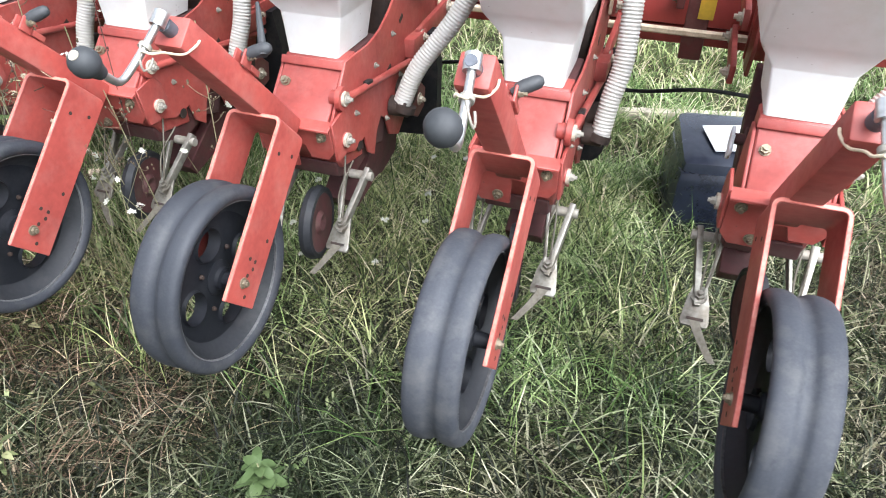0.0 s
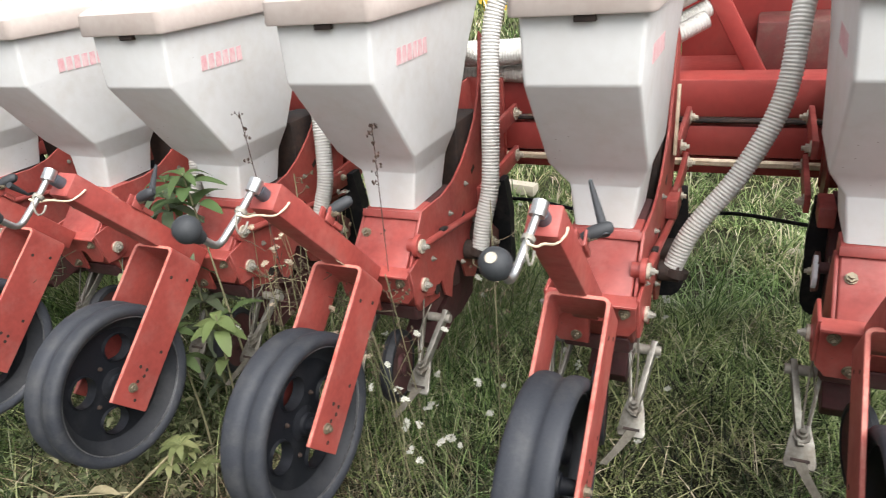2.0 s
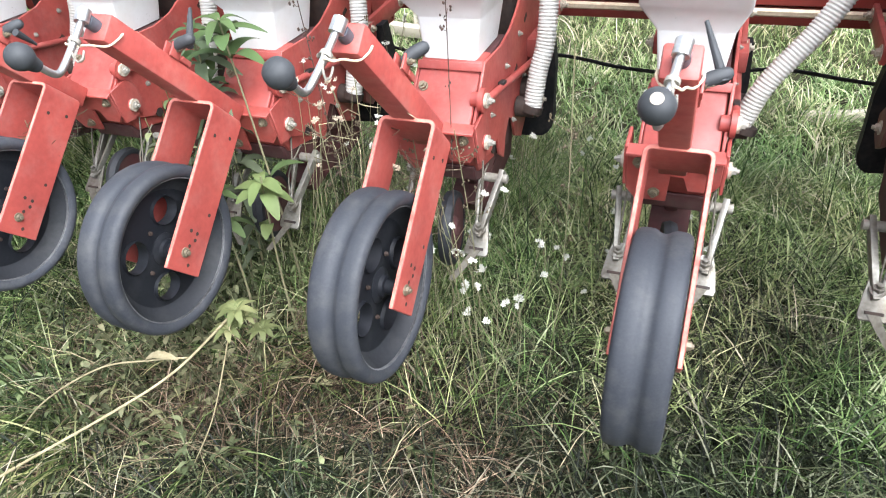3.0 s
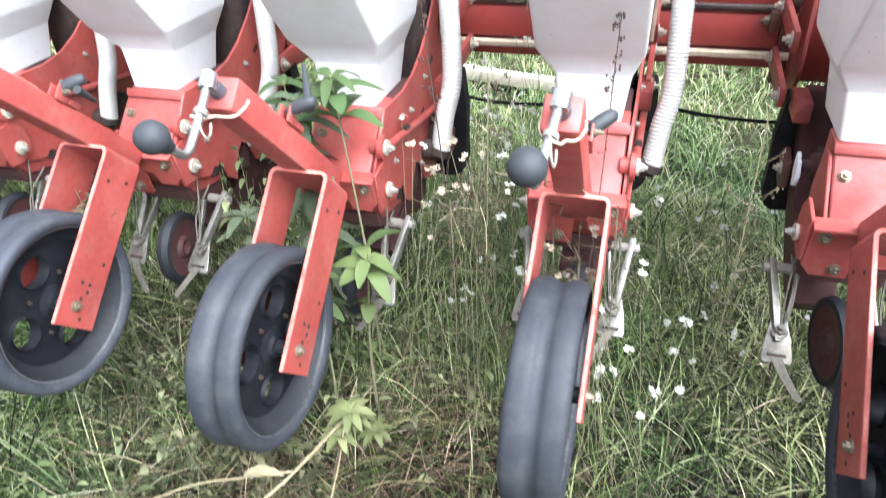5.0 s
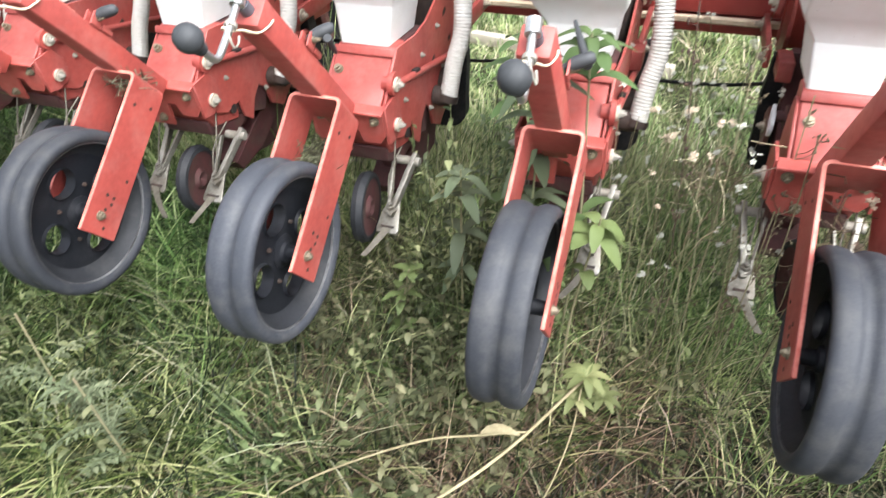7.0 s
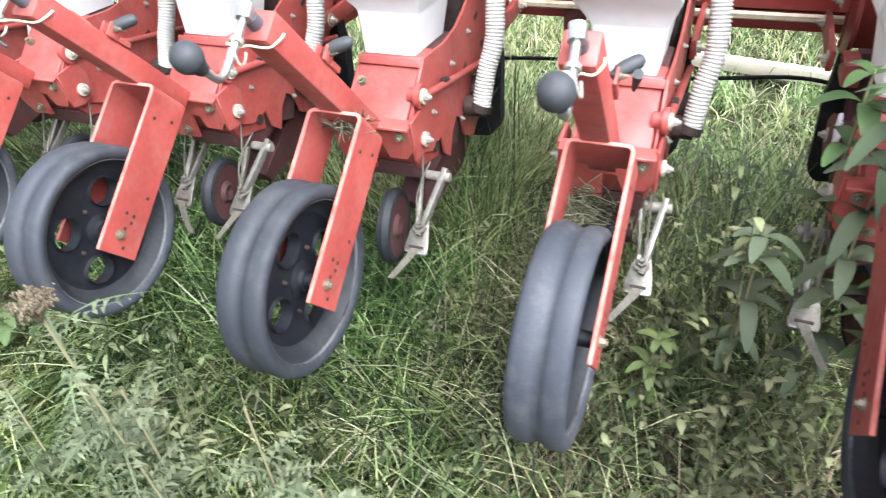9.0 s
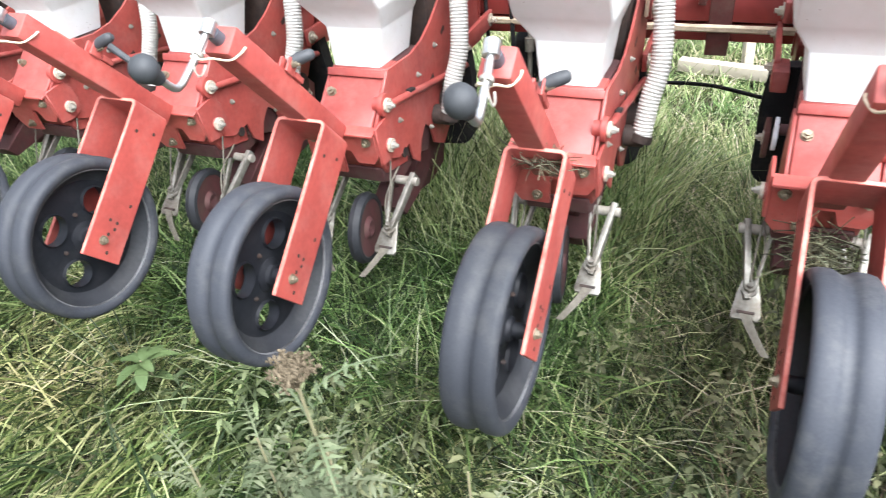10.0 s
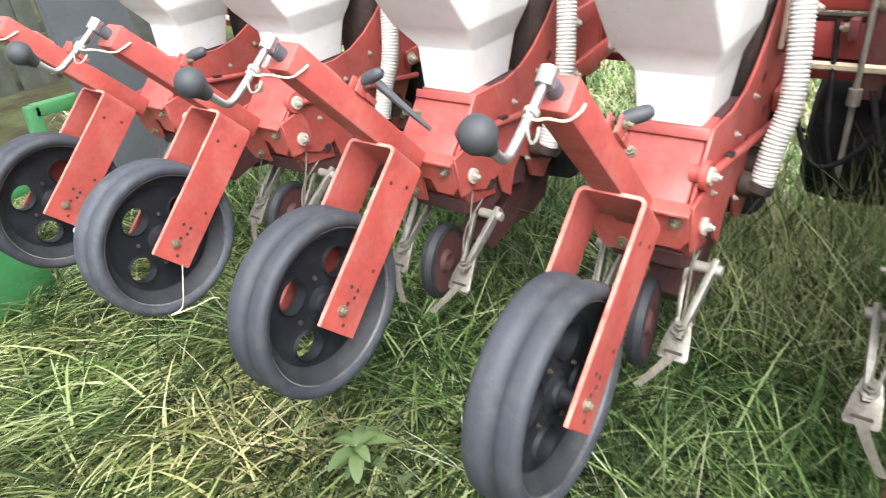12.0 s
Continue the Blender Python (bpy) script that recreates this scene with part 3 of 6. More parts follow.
def bracket(unit):
    """Wide folded channel below the arm that hinges on the pivots at its cheeks."""
    bm = bmesh.new()
    hw, th = 0.0895, 0.008
    front = [(-hw, 0.753), (hw, 0.753), (hw, 0.69), (hw - 0.015, 0.668), (0.03, 0.668), (0.02, 0.7), (-0.004, 0.7), (-0.008, 0.634), (-0.07, 0.634), (-hw, 0.66)]
    fy = lambda z: 1.1925 + (0.741 - z) * 0.21
    loft(bm, [[(x, fy(z), z) for x, z in front], [(x, fy(z) + th, z) for x, z in front]])
    bmesh.ops.bevel(bm, geom=list(bm.edges), offset=0.0015, segments=1, affect="EDGES")
    b = part("hinge_bracket", bm, RED, unit, "wide folded red hinge bracket")
    bm = bmesh.new()
    plate(bm, [(1.178, 0.748), (1.208, 0.756), (1.208, 0.763), (1.178, 0.754)], -0.092, 0.092, 0.001)
    part("top_flange", bm, RED, b, "scuffed bright red flange")
    for sx in (1, -1):
        bm = bmesh.new()
        plate(bm, [(1.192, 0.763), (1.208, 0.668), (1.24, 0.664), (1.275, 0.675), (1.287, 0.705), (1.28, 0.745), (1.255, 0.775)], sx * hw, sx * (hw + 0.007))
        part("cheek", bm, RED, b)
    bolts("bracket_bolt", [(0.067, fy(0.73), 0.73), (-0.033, fy(0.657), 0.657), (-0.067, fy(0.73), 0.73)], (0, -0.98, -0.2), 0.0082, BOLT, b, "dull zinc hexagon bolt")
    # pivot bosses with pale bushings at both sides
    for y, z in ((1.252, 0.8), (1.247, 0.704)):
        for s in ((1,) if z > 0.75 else (-1, 1)):
            bm = rod(bmesh.new(), (s * 0.07, y, z), (s * 0.1, y, z), 0.0165, 18)
            part("pivot_boss", bm, RED, b)
            bm = rod(bmesh.new(), (s * 0.1, y, z), (s * 0.106, y, z), 0.0165, 20)
            part("bushing", bm, WASHER, unit, "dirty white pivot bushing")
            bolts("pivot_bolt", [(s * 0.106, y, z)], (s, 0, 0), 0.008, STEEL, unit, "", 1.25)
    return b


def body(unit):
    """Metering box with its two big cheek plates."""
    bm = bmesh.new()
    plate(bm, [(1.21, 0.7), (1.204, 0.758), (1.302, 0.846), (1.312, 0.862), (1.37, 0.862), (1.37, 0.6), (1.26, 0.62)], -0.066, 0.077, 0.003)
    meter = part("metering_box", bm, RED, unit, "red painted metering box under the hopper")
    # rear half in a darker colour that stands for the shaded inside
    bm = plate(bmesh.new(), [(1.372, 0.858), (1.5, 0.858), (1.56, 0.7), (1.5, 0.57), (1.372, 0.61)], -0.012, 0.074, 0.003)
    part("inner_housing", bm, MAROON, meter, "inner housing, shade behind the cheeks put into its maroon colour")
    bm = bmesh.new()
    box(bm, (0.006, 1.299, 0.852), (0.15, 0.012, 0.018), Matrix.Rotation(-0.4, 4, "X"), 0.002)
    part("front_lip", bm, RED, meter)
    bm = bmesh.new()
    hexbolt(bm, (-0.047, 1.266, 0.814), (0, -0.67, 0.74), 0.0095, 0.008, 0.011)
    part("front_bolt", bm, BOLT, meter, "dull zinc bolt head")
    curve_top = [(1.3, 0.864), (1.42, 0.86), (1.49, 0.873), (1.55, 0.9), (1.61, 0.94), (1.66, 0.985), (1.695, 1.04), (1.72, 1.12), (1.735, 1.2)]
    outline = [(1.212, 0.755)] + curve_top + [(1.79, 1.16), (1.81, 1.0), (1.79, 0.85), (1.71, 0.7), (1.64, 0.6), (1.58, 0.555), (1.52, 0.585), (1.5, 0.64), (1.47, 0.66), (1.44, 0.63), (1.42, 0.575), (1.385, 0.6), (1.37, 0.65), (1.31, 0.64), (1.26, 0.66), (1.215, 0.7)]
    low = [(1.212, 0.755), (1.3, 0.842), (1.33, 0.84), (1.35, 0.76), (1.34, 0.69), (1.26, 0.66), (1.215, 0.7)]
    for sx in (1, -1):
        bm = bmesh.new()
        plate(bm, outline if sx > 0 else low, *((0.08, 0.0865) if sx > 0 else (-0.074, -0.067)), 0.0012)
        sp = part("side_plate", bm, RED, unit, "large red cheek plate with a swept top edge")
        if sx > 0:
            bolts("plate_bolt", [(sx * 0.0865, y, z) for y, z in ((1.33, 0.73), (1.56, 0.84), (1.6, 0.72), (1.45, 0.8), (1.5, 0.64))], (sx, 0, 0), 0.005, STEEL, sp)
            for y, z, ln in ((1.53, 0.76, 0.03), (1.62, 0.86, 0.024), (1.66, 0.78, 0.018)):
                part("plate_slot", box(bmesh.new(), (0.0855, y, z), (0.004, ln, 0.012), Matrix.Rotation(0.5, 4, "X"), 0.0), DARK, sp)
            part("plate_recess", rod(bmesh.new(), (sx * 0.084, 1.34, 0.64), (sx * 0.0872, 1.34, 0.64), 0.013, 20), DARK, sp)
    # depth link bar with its eye
    for sx in (1,):
        bm = bmesh.new()
        a, b2 = Vector((sx * 0.0965, 1.252, 0.796)), Vector((sx * 0.1, 1.74, 0.727))
        sweep(bm, [a, a.lerp(b2, 0.08), a.lerp(b2, 0.5), b2], [0.008, 0.0088, 0.0088, 0.0088], 12)
        rod(bm, a - Vector((sx * 0.008, 0, -0.004)), a + Vector((sx * 0.003, 0, 0.004)), 0.0265, 22)
        link_bar = part("depth_link", bm, RED, unit, "red depth link bar with a round eye")
        bm = box(bmesh.new(), a.lerp(b2, 0.27) + Vector((0, 0, 0.009)), (0.014, 0.03, 0.009), Matrix.Rotation(-0.14, 4, "X"), 0.003)
        part("spring_clip", bm, DARK, link_bar, "small black spring clip")
    # curved rear guard, its colour darkened for shade beneath the body, and opener
    bm = bmesh.new()
    plate(bm, [(1.36, 0.46), (1.385, 0.425), (1.5, 0.45), (1.62, 0.53), (1.72, 0.66), (1.76, 0.8), (1.72, 0.8), (1.68, 0.69), (1.58, 0.6), (1.47, 0.53)], -0.045, 0.045, 0.002)
    part("guard", bm, MAROON, unit, "worn dark red guard plate, darkened for shade beneath the body")
    bm = bmesh.new()
    plate(bm, [(1.34, 0.6), (1.4, 0.5), (1.5, 0.42), (1.62, 0.4), (1.72, 0.42), (1.74, 0.48), (1.68, 0.58), (1.5, 0.58)], -0.016, 0.016, 0.004)
    plate(bm, [(1.24, 0.64), (1.25, 0.6), (1.34, 0.56), (1.42, 0.58), (1.4, 0.64)], -0.07, 0.07, 0.003)
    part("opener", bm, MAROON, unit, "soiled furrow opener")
    bm = bmesh.new()
    box(bm, (0.028, 1.64, 0.9), (0.09, 0.16, 0.2), None, 0.01)
    rod(bm, (-0.02, 1.6, 0.68), (0.125, 1.6, 0.68), 0.035, 20)
    rod(bm, (0.09, 1.53, 0.664), (0.138, 1.53, 0.664), 0.026, 18)
    part("seed_drive", bm, DARK, unit, "dark oily seed drive housing")
    # side shaft with a chipped white guide at its end
    bm = rod(bmesh.new(), (0.0, 1.43, 0.752), (-0.086, 1.43, 0.752), 0.012, 14)
    rod(bm, (-0.05, 1.43, 0.752), (-0.066, 1.43, 0.752), 0.026, 18)
    shaft = part("side_shaft", bm, MAROON, unit, "short worn red side shaft")
    r = random.Random(12)
    rim = [(0.014 + 0.024 * r.random()) for _ in range(14)]
    poly = [(1.43 + 0.8 * rr_ * math.cos(i * 0.4488), 0.742 + 1.35 * rr_ * math.sin(i * 0.4488)) for i, rr_ in enumerate(rim)]
    part("guide", plate(bmesh.new(), poly, -0.093, -0.085, 0.001), PAPER, shaft, "chipped dirty white plastic guide")


def hopper(unit):
    def ring(z, hw, y0, y1, c=0.012):
        out = []
        x0 = -0.007 * min(1.0, max(0.0, (z - 0.95) / 0.06))
        for cx, cy, a0 in ((hw - c, y0 + c, -90), (hw - c, y1 - c, 0), (-hw + c, y1 - c, 90), (-hw + c, y0 + c, 180)):
            for k in range(4):
                a = radians(a0 + 30 * k)
                out.append((x0 + cx + c * math.cos(a), cy + c * math.sin(a), z))
        return out
    bm = bmesh.new()
    loft(bm, [ring(0.862, 0.061, 1.312, 1.478, 0.008), ring(0.944, 0.0708, 1.3177, 1.495, 0.006), ring(0.9475, 0.0716, 1.318, 1.496, 0.006), ring(0.951, 0.073, 1.3185, 1.497, 0.006), ring(0.999, 0.0965, 1.2845, 1.52, 0.007), ring(1.003, 0.098, 1.281, 1.522, 0.007), ring(1.008, 0.099, 1.277, 1.524, 0.007), ring(1.186, 0.1005, 1.1465, 1.64, 0.008), ring(1.1905, 0.1008, 1.1438, 1.643, 0.008), ring(1.195, 0.101, 1.1433, 1.646, 0.008), ring(1.318, 0.1075, 1.15, 1.74, 0.008)])
    h = part("hopper", bm, PLASTIC, unit, "milky white plastic seed hopper", (0, 1.4, 0.86), 42)
    bm = bmesh.new()
    loft(bm, [ring(1.306, 0.121, 1.132, 1.778, 0.014), ring(1.31, 0.1225, 1.13, 1.78, 0.014), ring(1.35, 0.1205, 1.133, 1.776, 0.014), ring(1.356, 0.117, 1.139, 1.77, 0.014), ring(1.384, 0.082, 1.2, 1.735, 0.014), ring(1.388, 0.075, 1.21, 1.725, 0.014)])
    part("lid", bm, LID, unit, "dusty off-white hopper lid", (0, 1.4, 1.3), 35)
    bm = bmesh.new()
    box(bm, (0.002, 1.143, 1.3), (0.036, 0.012, 0.011), None, 0.001)
    part("latch", bm, DARK, h, "small dark lid latch")
    # a faded row of slanted strokes on each flank, where the maker's mark was printed
    for s in (1, -1):
        bm = bmesh.new()
        for i in range(6):
            y = 1.245 + i * 0.025
            hw = 0.1025
            plate(bm, [(y, 1.206), (y + 0.018, 1.207), (y + 0.022, 1.24), (y + 0.004, 1.239)], -0.007 + s * (hw - 0.004), -0.007 + s * (hw + 0.0014), 0.0)
        part("faded_marking", bm, MARK, h, "faded red printed marking")
    # fixing strip behind
    for s in (1,):
        bm = bmesh.new()
        box(bm, (s * 0.096, 1.7, 0.985), (0.008, 0.016, 0.17), Matrix.Rotation(-0.15, 4, "X"), 0.002)
        part("strap", bm, CLIP, unit, "pale upright strap beside the hopper")


def tines(unit):
    """Two closing tines: holder bar, clamp shoe, bent blade."""
    for sx in (1, -1):
        x = sx * 0.098
        bm = bmesh.new()
        a, b2 = Vector((sx * 0.112, 1.312, 0.582)), Vector((sx * 0.094, 1.204, 0.492))
        q = (b2 - a).to_track_quat("Y", "Z").to_matrix().to_4x4()
        box(bm, (a + b2) / 2, (0.013, (b2 - a).length + 0.03, 0.02), q, 0.001)
        a, b2 = Vector((sx * 0.06, 1.318, 0.6)), Vector((sx * 0.082, 1.208, 0.497))
        q = (b2 - a).to_track_quat("Y", "Z").to_matrix().to_4x4()
        box(bm, (a + b2) / 2, (0.007, (b2 - a).length + 0.02, 0.016), q, 0.001)
        t = part("closing_tine", bm, TINE, unit, "pale zinc closing tine")
        bm = bmesh.new()
        mid = x - sx * 0.008
        top = [(mid + a * 0.02, y, z) for a, y, z in ((-0.75, 1.228, 0.508), (0.75, 1.228, 0.508), (1.15, 1.2, 0.488), (1.45, 1.172, 0.458), (1.3, 1.166, 0.45), (-1.3, 1.166, 0.45), (-1.45, 1.172, 0.458), (-1.15, 1.2, 0.488))]
        loft(bm, [top, [(px, py + 0.004, pz - 0.006) for px, py, pz in top]])
        bmesh.ops.bevel(bm, geom=list(bm.edges), offset=0.0012, segments=1, affect="EDGES")
        shoe = part("clamp_shoe", bm, TINE, t)
        bm = box(bmesh.new(), (mid, 1.1755, 0.4622), (0.034, 0.006, 0.005), Matrix.Rotation(0.85, 4, "X"), 0.001)
        part("slot", bm, DARK, shoe)
        bm = bmesh.new()
        rings = []
        for i in range(7):
            f = i / 6
            y, z = 1.176 - 0.05 * f, 0.462 - 0.03 * f - 0.034 * f * f
            cx = x - sx * (0.006 + 0.02 * f + 0.03 * f * f)
            hw = 0.011 * (1 - 0.3 * f)
            rings.append([(cx - hw, y - 0.002, z), (cx + hw, y - 0.002, z), (cx + hw, y + 0.002, z), (cx - hw, y + 0.002, z)])
        loft(bm, rings)
        part("blade", bm, BLADE, t, "soiled flat steel blade")
        bm = bmesh.new()
        hexbolt(bm, (x - sx * 0.008, 1.205, 0.496), (0, -0.3, 0.95), 0.0105, 0.01, 0.016, 0.008)
        part("clamp_bolt", bm, TINE, t)
        bm = bmesh.new()
        wire(bm, [(sx * 0.085, 1.265, 0.66), (sx * 0.09, 1.24, 0.6), (sx * 0.092, 1.215, 0.535), (sx * 0.09, 1.207, 0.51)], 0.0022)
        wire(bm, [(sx * 0.085, 1.3, 0.62), (sx * 0.075, 1.24, 0.57), (sx * 0.082, 1.21, 0.515)], 0.0022)
        part("chain", bm, BLADE, t, "thin rusty chain")
        bm = bmesh.new()
        rod(bm, (sx * 0.07, 1.31, 0.578), (sx * 0.128, 1.31, 0.578), 0.011, 14)
        part("tine_axle", bm, STEEL, unit)
    # narrow inner press wheel
    c = Vector((0.012, 1.225, 0.475))
    bm = lathe(bmesh.new(), c, [(-0.013, 0.072), (-0.016, 0.077), (-0.014, 0.087), (0, 0.092), (0.014, 0.087), (0.016, 0.077), (0.013, 0.072)], 40)
    cant = Matrix.Translation(c) @ Matrix.Rotation(radians(8), 4, "Z") @ Matrix.Translation(-c)
    bmesh.ops.transform(bm, matrix=cant, verts=bm.verts)
    w = part("inner_wheel", bm, BARREL, unit, "narrow canted inner press wheel")
    bm = lathe(bmesh.new(), c, [(-0.006, 0.0), (-0.016, 0.02), (-0.007, 0.03), (-0.01, 0.06), (-0.014, 0.075), (0.014, 0.075), (0.01, 0.06), (0.007, 0.03), (0.016, 0.02), (0.006, 0.0)], 36)
    bmesh.ops.transform(bm, matrix=cant, verts=bm.verts)
    part("wheel_disc", bm, MAROON, w, "faded red wheel disc")


def linkage(unit):
    """Parallel arms to the toolbar, head plate and the two gauge wheels."""
    for sx in (1, -1):
        for z in (0.93, 0.8):
            a, b2 = Vector((sx * 0.1, 1.72, z - 0.015)), Vector((sx * 0.1, 1.94, z))
            bm = bmesh.new()
            q = (b2 - a).to_track_quat("Y", "Z").to_matrix().to_4x4()
            box(bm, (a + b2) / 2, (0.014, (b2 - a).length + 0.04, 0.048), q, 0.003)
            pa = part("parallel_arm", bm, RED, unit, "red parallel linkage arm")
            bolts("link_bolt", [p + Vector((sx * 0.007, -0.005, 0)) for p in (a, b2)], (sx, 0, 0), 0.011, WASHER, pa, "", 1.7)
    bm = bmesh.new()
    for sx in (1, -1):
        plate(bm, [(1.87, 0.72), (1.84, 0.8), (1.86, 0.98), (1.9, 1.03), (1.99, 1.03), (1.99, 0.72)], sx * 0.045, sx * 0.055)
    box(bm, (0, 1.975, 0.88), (0.12, 0.012, 0.3), None, 0.002)
    part("head_plate", bm, RED, unit, "red clamp head on the toolbar")
    bm = bmesh.new()
    path = smooth_path([(0.03, 1.72, 0.83), (0.03, 1.8, 0.87), (0.03, 1.88, 0.9)], 0.003)
    sweep(bm, path, [0.017 if i % 4 < 2 else 0.013 for i in range(len(path))], 10)
    part("spring", bm, DARK, unit, "black pressure spring")
    # black rubber clod shield with rounded lower corners, and its red hanger
    out = [(-0.118, 0.77), (0.118, 0.77), (0.126, 0.66), (0.12, 0.55)] + [(0.085 + 0.035 * math.cos(t), 0.5 + 0.045 * math.sin(t)) for t in (0.0, -0.5, -1.0, -1.5)]
    out = out + [(-x, z) for x, z in out[:1:-1]]
    bend = lambda x, z: 1.7 + 0.05 * (x / 0.12) ** 2 + 0.1 * (0.77 - z)
    bm = bmesh.new()
    out = [(0.022 + x * 0.88, z + 0.012) for x, z in out]
    loft(bm, [[(x, bend(x, z), z) for x, z in out], [(x * 0.97, bend(x, z) + 0.05, z) for x, z in out]])
    sh = part("clod_shield", bm, BLACK, unit, "black rubber clod shield")
    for sx in (1, -1):
        bm = bmesh.new()
        lx = 0.022 + sx * 0.08
        plate(bm, [(1.62, 0.66), (1.62, 0.6), (1.66, 0.575), (1.71, 0.59), (1.72, 0.64), (1.68, 0.675)], lx, lx + sx * 0.012)
        lug = part("shield_lug", bm, RED_OLD, sh)
        bolts("lug_bolt", [(lx + sx * 0.012, 1.67, 0.625)], (sx, 0, 0), 0.01, WASHER, lug, "", 1.7)
        bm = box(bmesh.new(), (0.018 + sx * 0.078, 1.69, 0.775), (0.036, 0.1, 0.05), None, 0.004)
        part("shield_hanger", bm, RED, sh)


def row_unit():
    u = thing("planter_row_unit", "red planter row unit with white hopper and grey press wheel", "planter unit", group="row units of the planter")
    u["origin_at"] = (0.0, 0.0, 0.0)
    press_wheel(u)
    wheel_fork(u)
    arm(u)
    crank(u)
    lever(u)
    bracket(u)
    body(u)
    hopper(u)
    tines(u)
    linkage(u)
    return u


PITCH = 0.5
CX = 0.222
first = row_unit()
first.location = (CX, 0, 0)
UNITS = [first]
# small differences in hang between the units: along, to and fro, height, crank turn, lever (turn about x, z)
HANG = [(-0.006, 0.0, 0.006, 6, (0, 0)), (-0.002, -0.002, 0.003, 6, (0, 0)), (0.001, 0.002, -0.004, -6, (0, -12)), (0.001, 0.003, -0.001, -6, (8, 10)), (-0.002, -0.006, -0.006, 6, (10, -15)), (0.006, 0.005, -0.007, 6, (5, 5)), (0.006, -0.002, -0.007, 6, (0, -10)), (0.008, 0.004, -0.001, 0, (-8, 5)), (0.02, -0.006, 0.008, 0, (15, -10)), (-0.02, 0.006, 0.003, -5, (0, 0)), (-0.001, -0.004, -0.001, 0, (5, 5))]
for k in range(1, 11):
    UNITS.append(copy_thing(first, Matrix.Translation((CX - PITCH * k, 0, 0))))
rng = random.Random(4)
for k, (u, (dx, dy, dz, turn, (la, lb))) in enumerate(zip(UNITS, HANG)):
    u.location = (CX - PITCH * k + dx, dy, dz)
    for o in list(u.children_recursive):
        base = o.name.split(".")[0]
        if base == "crank":
            o.matrix_basis = Matrix.Translation(o.location) @ Matrix.Rotation(radians(-turn), 4, ARM_D)
            if k == 2:
                o.scale = (0.97, 0.97, 0.97)
            if k == 1:
                o.location = Vector(o.location) + ARM_D * 0.017
                o.scale = (1.06, 1.06, 1.06)
        elif base == "clod_shield" and k > 4:
            o.location = Vector(o.location) + Vector((-0.03, 0, 0))
        elif base == "press_wheel":
            o.rotation_euler = (rng.uniform(0, 6.28), 0, 0)
        elif base == "lever_grip":
            o.rotation_euler = (radians(la), 0, radians(lb))
        elif (base == "knob_end" and k != 2) or (k == 0 and base in ("clod_shield", "shield_lug", "lug_bolt", "shield_hanger")):
            bpy.data.objects.remove(o)

spike_lever(UNITS[2], (0.02, 1.1, 1.04), "slim black lever standing up")
spike_lever(UNITS[8], (0.15, 1.06, 0.885), "slim black lever lying sideways")
spike_lever(UNITS[5], (0.05, 1.08, 0.925), "slim black lever standing up")
spike_lever(UNITS[4], (0.02, 1.11, 1.02), "slim black lever standing up")

# each unit's air hose: from the metering box up behind the hopper, over to the toolbar
for k, u in enumerate(UNITS):
    pts = [(0.13, 1.525, 0.66), (0.14, 1.545, 0.75), (0.154, 1.57, 0.84)]
    if k in (0, 2):
        pts = [(0.118, 1.53, 0.67), (0.16, 1.55, 0.77), (0.25, 1.585, 0.9), (0.32, 1.625, 1.06), (0.34, 1.68, 1.25), (0.37, 1.78, 1.4), (0.5, 1.95, 1.45)]
    elif k in (1, 3):
        pts += [(0.15, 1.615, 1.02), (0.146, 1.66, 1.2), (0.172, 1.69, 1.3), (0.24, 1.73, 1.375), (0.34, 1.78, 1.415), (0.5, 1.86, 1.42), (0.7, 1.98, 1.4)]
    else:
        pts += [(0.14, 1.61, 1.0), (0.122, 1.64, 1.12), (0.13, 1.665, 1.205), (0.17, 1.69, 1.248), (0.24, 1.725, 1.25), (0.33, 1.78, 1.22), (0.42, 1.87, 1.16), (0.5, 1.98, 1.09)]
    part("air_hose", hose_mesh(pts), HOSE, u, "ribbed ivory air hose", (0, 0, 0), 60)
    part("hose_clamp", rod(bmesh.new(), (0.128, 1.523, 0.655), (0.132, 1.527, 0.672), 0.0275, 18), DARK, u)

# ---------------------------------------------------------------- toolbar
bar = thing("toolbar", "long red double toolbar carrying the row units", "toolbar")
bar["origin_at"] = (0.0, 0.0, 0.0)
bm = bmesh.new()
box(bm, (-2.17, 2.065, 0.962), (7.26, 0.13, 0.105), None, 0.006)
part("upper_beam", bm, BEAM, bar, "red box beam")
bm = bmesh.new()
box(bm, (-2.17, 2.05, 0.842), (7.26, 0.1, 0.088), None, 0.006)
part("middle_beam", bm, BEAM, bar)
bm = bmesh.new()
box(bm, (-2.17, 2.07, 0.765), (7.26, 0.1, 0.05), None, 0.004)
part("lower_beam", bm, BEAM, bar)
bm = bmesh.new()
rod(bm, (-5.7, 1.985, 0.785), (1.42, 1.985, 0.785), 0.011, 6)
part("drive_shaft", bm, CLIP, bar, "pale hexagonal drive shaft")
bm = bmesh.new()
rod(bm, (-5.7, 2.0, 0.9), (1.42, 2.0, 0.9), 0.006, 8)
part("dark_rod", bm, DARK, bar)
